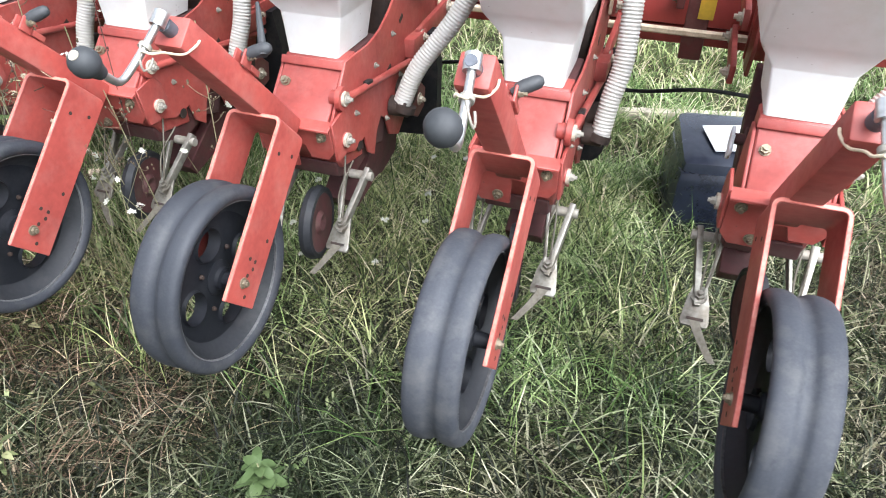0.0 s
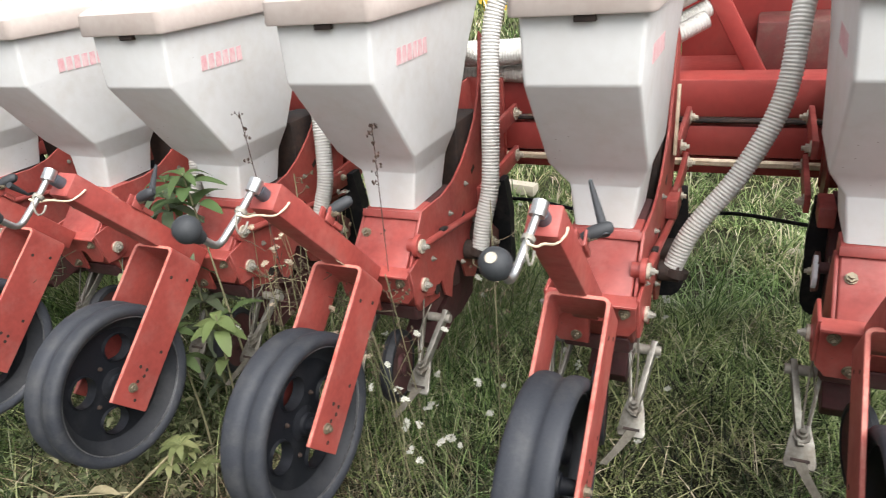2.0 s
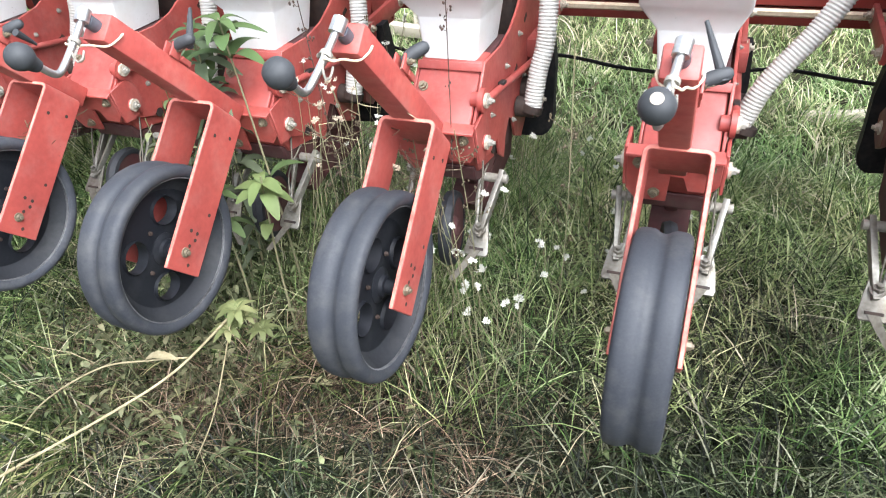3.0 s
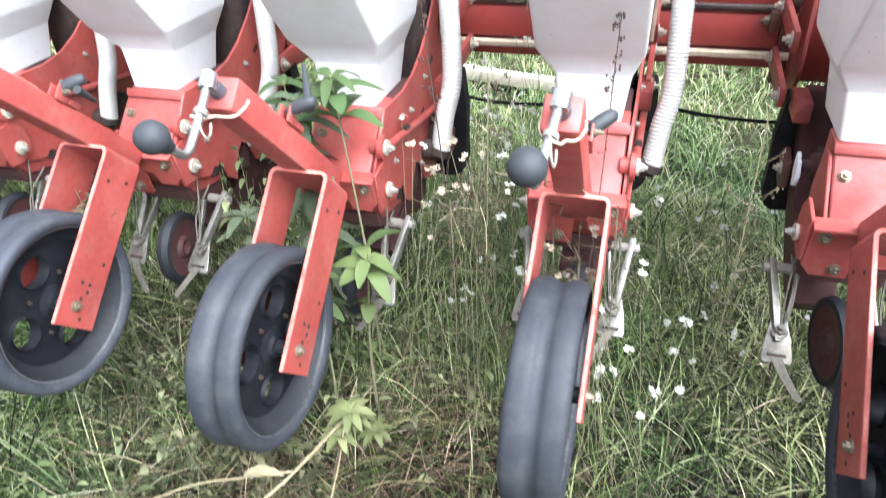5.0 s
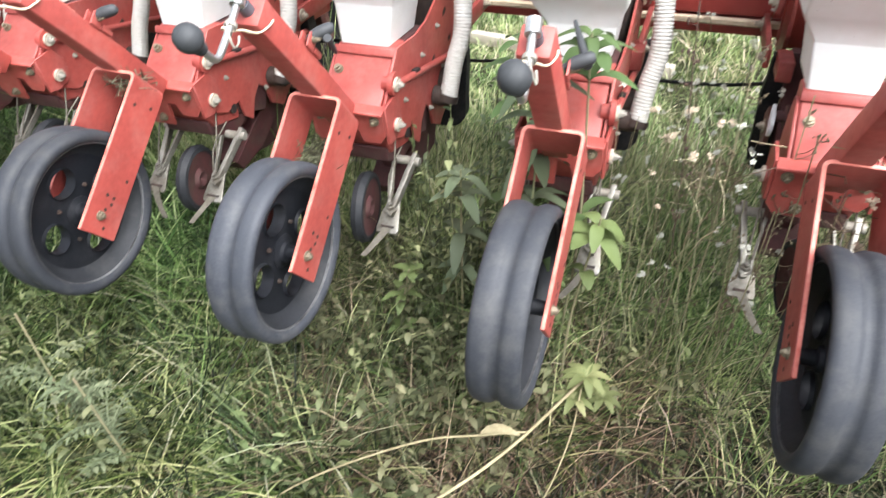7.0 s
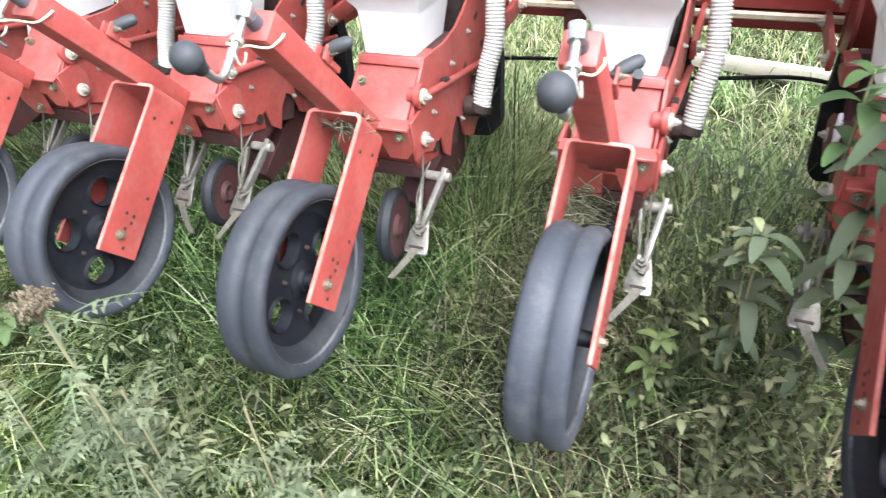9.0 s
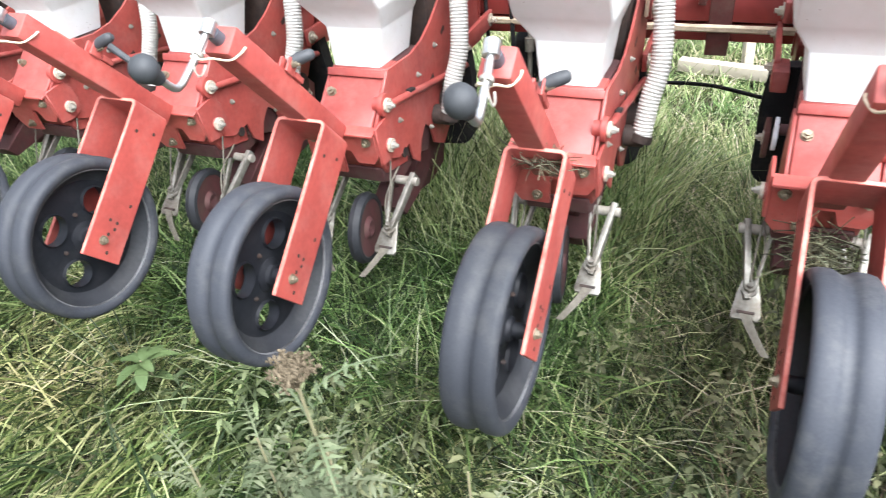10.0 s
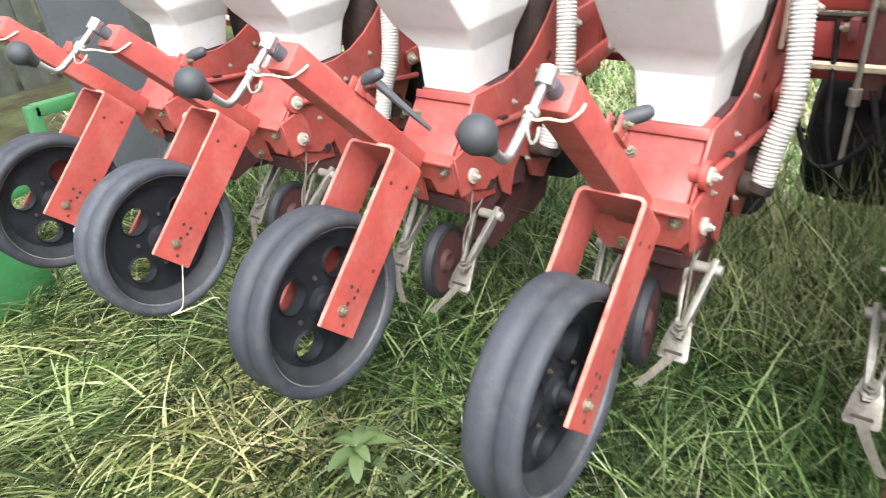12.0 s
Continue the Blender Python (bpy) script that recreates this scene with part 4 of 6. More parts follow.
for x in (-4.6, -3.03, -2.52, -0.84, 0.02, 1.0):
    bm = bmesh.new()
    box(bm, (x, 2.0, 0.86), (0.06, 0.03, 0.3), None, 0.004)
    box(bm, (x - 0.05, 1.985, 0.875), (0.02, 0.04, 0.05), None, 0.003)
    c = part("clamp", bm, RED_OLD, bar, "red clamp plate across the toolbar")
    bolts("clamp_bolt", [(x - 0.061, 1.985, 0.875)], (-1, 0, 0), 0.011, BOLT, c)
    bolts("clamp_bolt", [(x, 1.984, 0.93)], (0, -1, 0), 0.01, BOLT, c)
for x in (-0.82, 0.04):
    bm = bmesh.new()
    box(bm, (x, 1.983, 0.86), (0.04, 0.004, 0.07), None, 0.0)
    part("sticker", bm, YELLOW, bar, "yellow warning sticker")

# headstock over the toolbar
head = thing("headstock", "red welded headstock plates standing on the toolbar", "headstock")
head["origin_at"] = (0.0, 0.0, 0.0)
bm = bmesh.new()
box(bm, (-0.3, 2.31, 0.98), (1.0, 0.34, 0.03), None, 0.003)
part("base_plate", bm, BEAM, head)
for x in (-0.76, 0.2):
    bm = bmesh.new()
    plate(bm, [(2.14, 1.045), (2.48, 1.045), (2.48, 1.75), (2.4, 1.75), (2.2, 1.3)], x - 0.006, x + 0.006)
    g = part("gusset", bm, BEAM, head, "slanted red gusset plate")
bm = bmesh.new()
box(bm, (-0.28, 2.47, 1.36), (0.95, 0.02, 0.76), None, 0.003)
part("back_plate", bm, BEAM, head, "dull dark red back plate")
bm = box(bmesh.new(), (-0.4, 2.33, 1.06), (0.26, 0.22, 0.14), None, 0.01)
part("valve_box", bm, RED_OLD, head)
bm = box(bmesh.new(), (-0.28, 2.36, 1.72), (0.95, 0.28, 0.03), None, 0.004)
part("top_plate", bm, BEAM, head)
bm = box(bmesh.new(), (-0.66, 2.2, 1.25), (0.05, 0.03, 0.75), Matrix.Rotation(-0.5, 4, "Y"), 0.004)
part("stay_bar", bm, BEAM, head)
bolts("plate_bolt", [(x, 2.458, 1.22) for x in (-0.55, -0.4, -0.02)], (0, -1, 0), 0.012, BOLT, head)

# hoses that run along the toolbar into the headstock
for i, (y, z, x0, sag) in enumerate(((2.03, 1.045, -5.2, 0.0), (2.075, 1.05, -4.2, 0.0), (2.055, 1.095, -3.2, 0.01), (2.1, 1.1, -2.2, 0.02), (2.0, 1.085, -1.75, 0.0), (2.13, 1.06, -1.2, 0.0))):
    pts = [(x0, y, z)]
    x = x0 + 0.45
    while x < -1.35:
        pts.append((x, y + 0.012 * math.sin(3 * x + i), z + 0.01 * math.sin(5 * x + 2 * i)))
        x += 0.45
    rise = 0.02 * i
    pts += [(-1.2, y - 0.03, z - 0.01 + rise * 0.2), (-1.0, y - 0.04, z - 0.012 + rise * 0.9), (-0.82, y, z + 0.04 + rise), (-0.66, y + 0.1, z + 0.11 + rise)]
    ob = link("air_hose", hose_mesh(pts, 0.0262, 0.009, 12), HOSE, "ribbed ivory air hose lying along the red toolbar", "hose", 60, group="hoses on the toolbar")

# thin black cable slung behind the units
for y, z, x0, x1 in ((2.12, 0.56, -3.2, 1.2), ):
    pts = []
    x = x0
    i = 0
    while x <= x1:
        pts.append((x, y, z + 0.02 * math.sin(9 * x)))
        x += 0.22
    link("black_cable", wire(bmesh.new(), pts, 0.006, 8, 0.03), BLACK, "thin black cable slung below the toolbar", "cable", 60)

# support wheel under the toolbar
sw = Vector((-3.03, 2.25, 0.54))
support = thing("support_wheel", "black rubber support wheel hanging below the toolbar over tall grass", "wheel", sw)
support["origin_at"] = tuple(sw)
bm = lathe(bmesh.new(), sw, [(-0.09, 0.12), (-0.115, 0.14), (-0.125, 0.17), (-0.11, 0.195), (-0.05, 0.205), (0.05, 0.205), (0.11, 0.195), (0.125, 0.17), (0.115, 0.14), (0.09, 0.12)], 48)
part("tyre", bm, BLACK, support, "", sw)
bm = lathe(bmesh.new(), sw, [(-0.03, 0.0), (-0.04, 0.05), (-0.02, 0.08), (-0.06, 0.11), (-0.08, 0.125), (0.08, 0.125), (0.06, 0.11), (0.02, 0.08), (0.04, 0.05), (0.03, 0.0)], 36)
part("rim", bm, DARK, support, "", sw)
bm = bmesh.new()
box(bm, sw + Vector((0.14, -0.06, 0.22)), (0.03, 0.06, 0.5), Matrix.Rotation(0.25, 4, "X"), 0.004)
rod(bm, sw - Vector((0.1, 0, 0)), sw + Vector((0.16, 0, 0)), 0.025, 14)
part("strut", bm, RED_OLD, support, "", sw)

bm = bmesh.new()
rod(bm, (-3.05, 1.97, 0.46), (-3.05, 1.98, 0.95), 0.007, 10)
rod(bm, (-3.05, 1.97, 0.7), (-3.05, 1.972, 0.74), 0.015, 12)
link("hanging_rod", bm, STEEL, "thin bare steel rod hanging below the toolbar", "rod")
for i, pts in enumerate((((-3.2, 2.0, 0.92), (-3.17, 1.95, 0.7), (-3.1, 1.93, 0.55), (-3.0, 1.95, 0.62), (-2.94, 2.0, 0.8)), ((-2.9, 2.0, 0.92), (-2.92, 1.94, 0.72), (-2.99, 1.93, 0.5), (-3.08, 1.95, 0.58), (-3.12, 2.0, 0.9)), ((-2.82, 2.0, 0.86), (-2.85, 1.95, 0.66), (-2.95, 1.92, 0.6), (-3.02, 1.97, 0.75)))):
    link("rubber_hose", wire(bmesh.new(), pts, 0.007, 8, 0.012), BLACK, "thin black rubber hose looped under the toolbar", "hose", 60, group="hoses under the toolbar")

# ---------------------------------------------------------------- ground


def lift(x, y):
    """Height of the ground: level below the machine, rising gently behind."""
    far = max(0.0, y - 3.6)
    up = 0.75 * (1 - math.exp(-far * 0.16))
    return up + 0.025 * noise.noise(Vector((x * 1.3, y * 1.3, 0))) + 0.012 * noise.noise(Vector((x * 5, y * 5, 3)))


bm = bmesh.new()
xs = [-400, -120, -50, -25, -15] + [-10 + 0.25 * i for i in range(57)] + [6, 9, 14, 25, 50, 120, 400]
ys = [-300, -80, -25, -8, -3, -1] + [0.25 * i for i in range(28)] + [7.5, 8.5, 10, 12, 15, 20, 30, 60, 150, 500]
grid = [[bm.verts.new((x, y, lift(x, y))) for x in xs] for y in ys]
for r0, r1 in zip(grid, grid[1:]):
    for i in range(len(xs) - 1):
        bm.faces.new((r0[i], r0[i + 1], r1[i + 1], r1[i]))
link("ground", bm, SOIL, "soil and thatch under rough meadow grass", "ground", 180, "structure")


def blades(name, material, label, spots, h0, h1, bend0, bend1, w0, w1, seed, flat=0.0, joints=3):
    """Grass: one mesh of many single blades, each a strip of quads and a tip."""
    r = np.random.default_rng(seed)
    n = len(spots)
    base = np.array([(x, y, lift(x, y) - 0.01) for x, y in (s[:2] for s in spots)])
    h = r.uniform(h0, h1, n) * r.uniform(0.7, 1.15, n)
    phi = r.uniform(0, 2 * np.pi, n)
    if len(spots[0]) == 3:
        phi = np.array([s[2] for s in spots]) + r.normal(0, 0.35, n)
    bend = r.uniform(bend0, bend1, n)
    wid = r.uniform(w0, w1, n)
    sway = r.normal(0, 0.12, n)
    d = np.stack([np.cos(phi), np.sin(phi), np.zeros(n)], 1)
    tw = phi + np.pi / 2 + r.normal(0, 0.7, n)
    side = np.stack([np.cos(tw), np.sin(tw), np.zeros(n)], 1)
    up = np.array([0, 0, 1.0])
    nv = 2 * joints + 1
    V = np.empty((n, nv, 3))
    for lv in range(joints + 1):
        s = lv / joints
        ang = bend * (0.25 + 0.75 * s)
        rise = h * s * np.cos(ang * 0.75) * (1 - flat)
        run = h * s * np.sin(ang * 0.75)
        drop = np.where(ang > 1.3, (ang - 1.3) * 0.12 * h, 0)
        p = base + d * run[:, None] + side * (sway * h * s * s)[:, None] + up * np.maximum(rise - drop, 0.004 + 0.012 * s)[:, None]
        if lv < joints:
            ww = (wid * (1.0 - 0.62 * s ** 1.6) / 2)[:, None] * side
            V[:, 2 * lv], V[:, 2 * lv + 1] = p - ww, p + ww
        else:
            V[:, nv - 1] = p
    off = (np.arange(n) * nv)[:, None]
    strips = [off + np.array([2 * i, 2 * i + 1, 2 * i + 3, 2 * i + 2]) for i in range(joints - 1)]
    tris = off + np.array([nv - 3, nv - 2, nv - 1])
    loops = np.concatenate(strips + [tris], 1).ravel()
    per = 4 * (joints - 1) + 3
    starts = (np.arange(n)[:, None] * per + np.array([4 * i for i in range(joints)])).ravel()
    me = bpy.data.meshes.new(name)
    me.vertices.add(n * nv)
    me.vertices.foreach_set("co", V.ravel())
    me.loops.add(n * per)
    me.loops.foreach_set("vertex_index", loops.astype(np.int32))
    me.polygons.add(n * joints)
    me.polygons.foreach_set("loop_start", starts.astype(np.int32))
    me.update(calc_edges=True)
    me.validate()
    me.materials.append(material)
    ob = new(name, me)
    return tagged(ob, label, "grass", "", "stuff")


def scatter(n, x0, x1, y0, y1, seed, keep=None, clump=0.0):
    """Random spots in a rectangle; keep(x, y) is the chance to stay; clump draws them into tufts."""
    r = random.Random(seed)
    out = []
    while len(out) < n:
        x, y = r.uniform(x0, x1), r.uniform(y0, y1)
        if keep and r.random() > keep(x, y):
            continue
        k = 1 if not clump else r.randint(6, 16)
        for _ in range(k):
            out.append((x + r.gauss(0, clump), y + r.gauss(0, clump)))
    return out[:n]


def tussocks(count, per, x0, x1, y0, y1, spread, seed, flow=0.0):
    """Spots of tufts whose blades lean outwards: x, y and the way of the lean."""
    r = random.Random(seed)
    out = []
    for _ in range(count):
        x, y, main = r.uniform(x0, x1), r.uniform(y0, y1), r.gauss(-1.2, 1.0)
        if flow:
            main = -1.8 + 0.9 * noise.noise(Vector((x * 1.6, y * 1.6, 7.0)))
        for _ in range(per):
            a, d = r.uniform(0, 6.283), abs(r.gauss(0, spread))
            out.append((x + d * math.cos(a), y + d * math.sin(a), a if r.random() > (flow or 0.3) else main))
    return out


def patch(x, y, s, o):
    return 0.5 + 0.5 * noise.noise(Vector((x * s + o, y * s - o, o)))


dryness = lambda x, y: max(0.08, min(0.8, 0.6 + 0.15 * min(x, 0.0) + 0.7 * (patch(x, y, 1.1, 3) - 0.5))) if x > -3 else 0.04
near_g = lambda x, y: (0.45 + 0.55 * patch(x, y, 1.7, 5)) * (0.12 if x < -3.4 and y < 1.5 else 1.0)
weedy = lambda x, y: near_g(x, y) * (0.45 if -3.2 < x < -1.4 and y < 1.25 else 1.0)
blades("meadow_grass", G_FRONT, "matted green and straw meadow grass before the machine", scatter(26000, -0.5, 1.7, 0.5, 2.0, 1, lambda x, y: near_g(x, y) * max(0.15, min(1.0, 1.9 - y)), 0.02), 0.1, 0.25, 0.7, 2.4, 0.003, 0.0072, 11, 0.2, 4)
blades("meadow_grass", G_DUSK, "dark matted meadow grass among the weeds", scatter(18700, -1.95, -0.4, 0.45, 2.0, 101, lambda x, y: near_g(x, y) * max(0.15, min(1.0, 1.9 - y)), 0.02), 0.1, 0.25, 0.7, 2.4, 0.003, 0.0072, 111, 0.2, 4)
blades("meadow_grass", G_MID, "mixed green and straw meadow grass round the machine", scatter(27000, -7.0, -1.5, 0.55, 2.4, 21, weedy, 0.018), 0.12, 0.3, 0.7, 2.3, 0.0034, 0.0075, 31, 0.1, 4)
blades("meadow_grass", G_MIX, "fresh green grass between the row units, lightened to offset shade", scatter(25500, -2.85, 0.15, 1.15, 2.5, 22, lambda x, y: near_g(x, y) * max(0.2, min(1.0, y - 0.6)), 0.02), 0.1, 0.24, 0.5, 2.1, 0.003, 0.0065, 32, 0.1, 4)
blades("meadow_grass", G_MID, "green grass before and under the end units", scatter(9500, 0.0, 1.7, 1.15, 2.5, 122, lambda x, y: near_g(x, y) * max(0.2, min(1.0, y - 0.6)), 0.02), 0.1, 0.24, 0.5, 2.1, 0.003, 0.0065, 132, 0.1, 4)
blades("meadow_grass", G_DEEP, "dark green grass under the far row units", scatter(12000, -6.5, -2.75, 1.3, 2.5, 23, None, 0.02), 0.14, 0.34, 0.5, 2.2, 0.005, 0.0105, 33, 0.0, 4)
blades("dry_grass", G_BACK, "pale seeding grass between two row units", scatter(9000, -2.75, -1.3, 1.25, 2.5, 26, None, 0.03), 0.15, 0.4, 0.3, 1.5, 0.002, 0.0045, 36, 0.0, 4)
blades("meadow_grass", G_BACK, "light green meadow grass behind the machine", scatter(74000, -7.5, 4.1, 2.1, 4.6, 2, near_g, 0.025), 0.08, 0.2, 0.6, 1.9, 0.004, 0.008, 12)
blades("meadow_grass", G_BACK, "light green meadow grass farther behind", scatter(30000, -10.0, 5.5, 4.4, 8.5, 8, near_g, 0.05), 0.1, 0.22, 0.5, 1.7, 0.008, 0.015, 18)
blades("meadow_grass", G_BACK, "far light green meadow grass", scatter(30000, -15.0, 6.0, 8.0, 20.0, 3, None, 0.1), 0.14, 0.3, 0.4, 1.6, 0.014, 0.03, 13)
blades("meadow_grass", G_MID, "trodden meadow grass along the path before the planter", scatter(34000, -8.0, 3.5, -2.6, 0.6, 24, lambda x, y: 0.3 + 0.7 * patch(x, y, 1.5, 2), 0.04), 0.06, 0.15, 0.7, 2.0, 0.005, 0.01, 34, 0.3)
blades("meadow_grass", G_MID, "meadow grass beyond the end of the toolbar", scatter(7000, 1.6, 4.8, 0.4, 2.3, 25, None, 0.12), 0.08, 0.22, 0.6, 1.9, 0.005, 0.01, 35)
blades("dry_grass", G_DRY, "flattened dry straw between the green grass", scatter(24000, -6.0, 1.7, 0.5, 2.6, 4, dryness, 0.03), 0.1, 0.28, 1.0, 2.4, 0.0024, 0.0055, 14, 0.45, 4)
blades("lush_grass", G_LUSH, "tall yellow-green grass tussocks leaning outwards", tussocks(300, 100, -6.2, -3.2, 0.42, 1.45, 0.05, 5, 0.6), 0.2, 0.38, 1.3, 3.0, 0.0055, 0.0115, 15, 0.0, 6)
blades("dry_grass", G_DRY, "bleached dead blades inside the grass tussocks", tussocks(150, 60, -6.0, -3.4, 0.42, 1.2, 0.06, 51, 0.6), 0.14, 0.3, 1.3, 3.0, 0.003, 0.007, 52, 0.15, 6)
blades("lush_grass", G_DEEP, "green grass tussocks under the planter", tussocks(130, 90, -4.6, -2.7, 1.1, 2.1, 0.05, 7), 0.22, 0.46, 0.7, 2.4, 0.005, 0.0105, 17, 0.0, 5)
blades("lush_grass", G_LUSH, "green grass tussocks before the press wheels", tussocks(60, 80, -3.5, -1.7, 0.55, 1.15, 0.05, 73), 0.16, 0.34, 0.9, 2.6, 0.0035, 0.0075, 74, 0.0, 5)
blades("lush_grass", G_MID, "light green grass blades arching over the dark tussocks", tussocks(70, 50, -4.4, -2.2, 0.7, 2.2, 0.06, 71), 0.25, 0.5, 0.6, 2.1, 0.003, 0.006, 72, 0.0, 5)
blades("tall_grass", G_DEEP, "tall loose grass under the planter", scatter(15000, -6.0, 0.2, 0.95, 2.5, 6, lambda x, y: (0.15 + 0.85 * max(0, min(1, (-0.9 - x) * 0.7))) * (0.1 if x < -3.4 and y < 1.5 else 1.0), 0.03), 0.2, 0.42, 0.4, 1.6, 0.0028, 0.005, 16)

blades("tall_grass", G_MIX, "tall grass before the support wheel", scatter(2600, -3.4, -2.65, 1.6, 2.2, 81, None, 0.03), 0.35, 0.68, 0.2, 1.1, 0.003, 0.006, 82, 0.0, 5)

blades("dead_stems", G_DEAD, "dead brown stems and litter among the weeds", scatter(9000, -3.3, -0.9, 0.5, 2.0, 91, near_g, 0.03), 0.1, 0.28, 0.9, 2.3, 0.0024, 0.005, 92, 0.2)

blades("tall_grass", G_MIX, "light green grass stalks among tall weeds", scatter(2400, -2.35, -1.75, 1.3, 2.05, 95, None, 0.03), 0.25, 0.55, 0.3, 1.4, 0.003, 0.006, 96, 0.0, 5)

blades("dead_stems", G_DEAD, "thin dead stalks standing among small weeds", scatter(3600, -2.35, -1.55, 0.7, 1.45, 93, None, 0.03), 0.15, 0.38, 0.5, 1.9, 0.0022, 0.0042, 94, 0.1)

# ---------------------------------------------------------------- weeds


def leaf(bm, base, d, length, width, droop=0.5, fold=0.25, n=5, full=1.0):
    """A lance-shaped leaf, folded along its midrib and drooping."""
    d = Vector(d).normalized()
    side = d.cross(Vector((0, 0, 1)))
    side = side.normalized() if side.length > 0.05 else Vector((1, 0, 0))
    up = side.cross(d)
    rows = []
    for i in range(n + 1):
        s = i / n
        p = Vector(base) + d * (length * s) + up * (length * (0.12 * math.sin(math.pi * s) - droop * s * s))
        w = width * 0.5 * (math.sin(math.pi * min(0.985, 0.05 + s * 0.935) ** full) ** 0.6)
        rows.append([bm.verts.new(p - side * w + up * (fold * w)), bm.verts.new(p), bm.verts.new(p + side * w + up * (fold * w))])
    for a, b in zip(rows, rows[1:]):
        for j in (0, 1):
            bm.faces.new((a[j], a[j + 1], b[j + 1], b[j]))
    return bm


def broad_weed(at, top, label, material, whorls, length, width, seed, droop=0.5, stem_r=0.004):
    """A stem with whorls of lance leaves."""
    r = random.Random(seed)
    at, top = Vector(at), Vector(top)
    t = thing("broadleaf_weed", label, "weed", at)
    t["origin_at"] = tuple(at)
    mid = (at + top) / 2 + Vector((r.uniform(-0.03, 0.03), r.uniform(-0.03, 0.03), 0))
    stem_path = smooth_path([at, mid, top], 0.01)
    part("stem", sweep(bmesh.new(), stem_path, [stem_r * (1 - 0.5 * i / len(stem_path)) for i in range(len(stem_path))], 7), STEM_G, t, "", at)
    a = r.uniform(0, 6)
    for s0, cnt, scale in whorls:
        p = stem_path[min(int(s0 * (len(stem_path) - 1)), len(stem_path) - 1)]
        for i in range(cnt):
            a += 2.4
            bm = leaf(bmesh.new(), p, (math.cos(a), math.sin(a), r.uniform(0.05, 0.55)), length * scale * r.uniform(0.8, 1.15), width * scale * r.uniform(0.8, 1.15), droop * r.uniform(0.5, 1.3), 0.25, 8, 1.2)
            part("leaf", bm, material, t, "", at, 60)
    return t


broad_weed((-1.71, 1.12, 0.0), (-1.667, 1.075, 0.65), "tall broadleaf weed with a pale green rosette beside a wheel fork", L_YEL, [(0.98, 4, 0.8), (0.93, 5, 1.0), (0.78, 2, 0.7)], 0.066, 0.043, 21, 0.65)
broad_weed((-1.76, 1.26, 0.0), (-1.735, 1.15, 0.985), "tall broadleaf weed growing through the row units", L_BIG, [(0.995, 5, 0.65), (0.965, 5, 0.95), (0.91, 4, 1.0), (0.6, 3, 0.8)], 0.095, 0.037, 22, 0.45)
broad_weed((-1.95, 1.22, 0.0), (-1.875, 1.22, 0.94), "slender broadleaf weed behind a red arm", L_BIG, [(0.99, 4, 0.8), (0.94, 4, 1.0), (0.86, 3, 1.0), (0.72, 3, 1.0), (0.6, 3, 1.0)], 0.078, 0.034, 23, 0.45)
broad_weed((-1.87, 1.21, 0.0), (-1.825, 1.16, 0.93), "tall grey-green weed with long drooping leaves beside a wheel fork", L_TALL, [(0.99, 6, 0.7), (0.94, 5, 0.9), (0.86, 5, 1.0), (0.76, 5, 1.0), (0.64, 5, 1.0), (0.54, 5, 1.0), (0.44, 5, 0.9), (0.34, 4, 0.7)], 0.088, 0.034, 24, 0.7)
broad_weed((-1.99, 1.2, 0.0), (-1.98, 1.14, 0.67), "grey-green weed with lance leaves behind a wheel fork", L_TALL, [(0.98, 5, 0.8), (0.9, 5, 1.0), (0.76, 4, 1.0), (0.6, 4, 0.8)], 0.078, 0.031, 29, 0.6)
broad_weed((-1.8, 1.05, 0.0), (-1.78, 1.03, 0.62), "broadleaf weed growing inside a wheel fork", L_BIG, [(0.98, 6, 0.9), (0.85, 5, 0.9)], 0.07, 0.03, 27, 0.5)
broad_weed((-2.12, 1.18, 0.0), (-2.12, 1.16, 0.36), "low light green broadleaf weed in grass", L_YEL, [(0.98, 6, 0.8), (0.8, 6, 0.9), (0.5, 5, 0.8)], 0.06, 0.026, 28, 0.4)
broad_weed((-3.78, 0.86, 0.0), (-3.72, 0.82, 0.25), "small broadleaf weed standing in long grass", L_BIG, [(0.98, 4, 0.7), (0.9, 5, 1.0), (0.6, 4, 0.8)], 0.085, 0.034, 25, 0.35)
broad_weed((-0.72, 0.79, 0.0), (-0.72, 0.775, 0.12), "low clover-like weed in flattened grass", L_BIG, [(0.98, 7, 0.8), (0.75, 8, 1.0), (0.5, 7, 1.0)], 0.055, 0.03, 26, 0.3)

# leafy weed patches
def weed_patch(name, label, x0, x1, y0, y1, z1, count, seed, material, l0=0.03, l1=0.07, wr=0.42):
    r = random.Random(seed)
    bm = bmesh.new()
    for _ in range(count):
        x, y = r.gauss((x0 + x1) / 2, (x1 - x0) / 4), r.gauss((y0 + y1) / 2, (y1 - y0) / 4)
        h = z1 * r.uniform(0.25, 1.0)
        lean = Vector((r.gauss(0, 0.06), r.gauss(0, 0.06), h))
        g = lift(x, y)
        sweep(bm, [Vector((x, y, g)), Vector((x, y, g)) + lean * 0.5, Vector((x, y, g)) + lean], [0.002, 0.0017, 0.001], 4)
        for i in range(r.randint(7, 13)):
            p = Vector((x, y, g)) + lean * r.uniform(0.3, 1.0)
            a = r.uniform(0, 6.28)
            L = r.uniform(l0, l1)
            leaf(bm, p, (math.cos(a), math.sin(a), r.uniform(-0.1, 0.8)), L, L * wr * r.uniform(0.7, 1.2), 0.35, 0.2, 3)
    return tagged(part(name, bm, material, None, "", (0, 0, 0), 60), label, "weeds", "", "stuff")


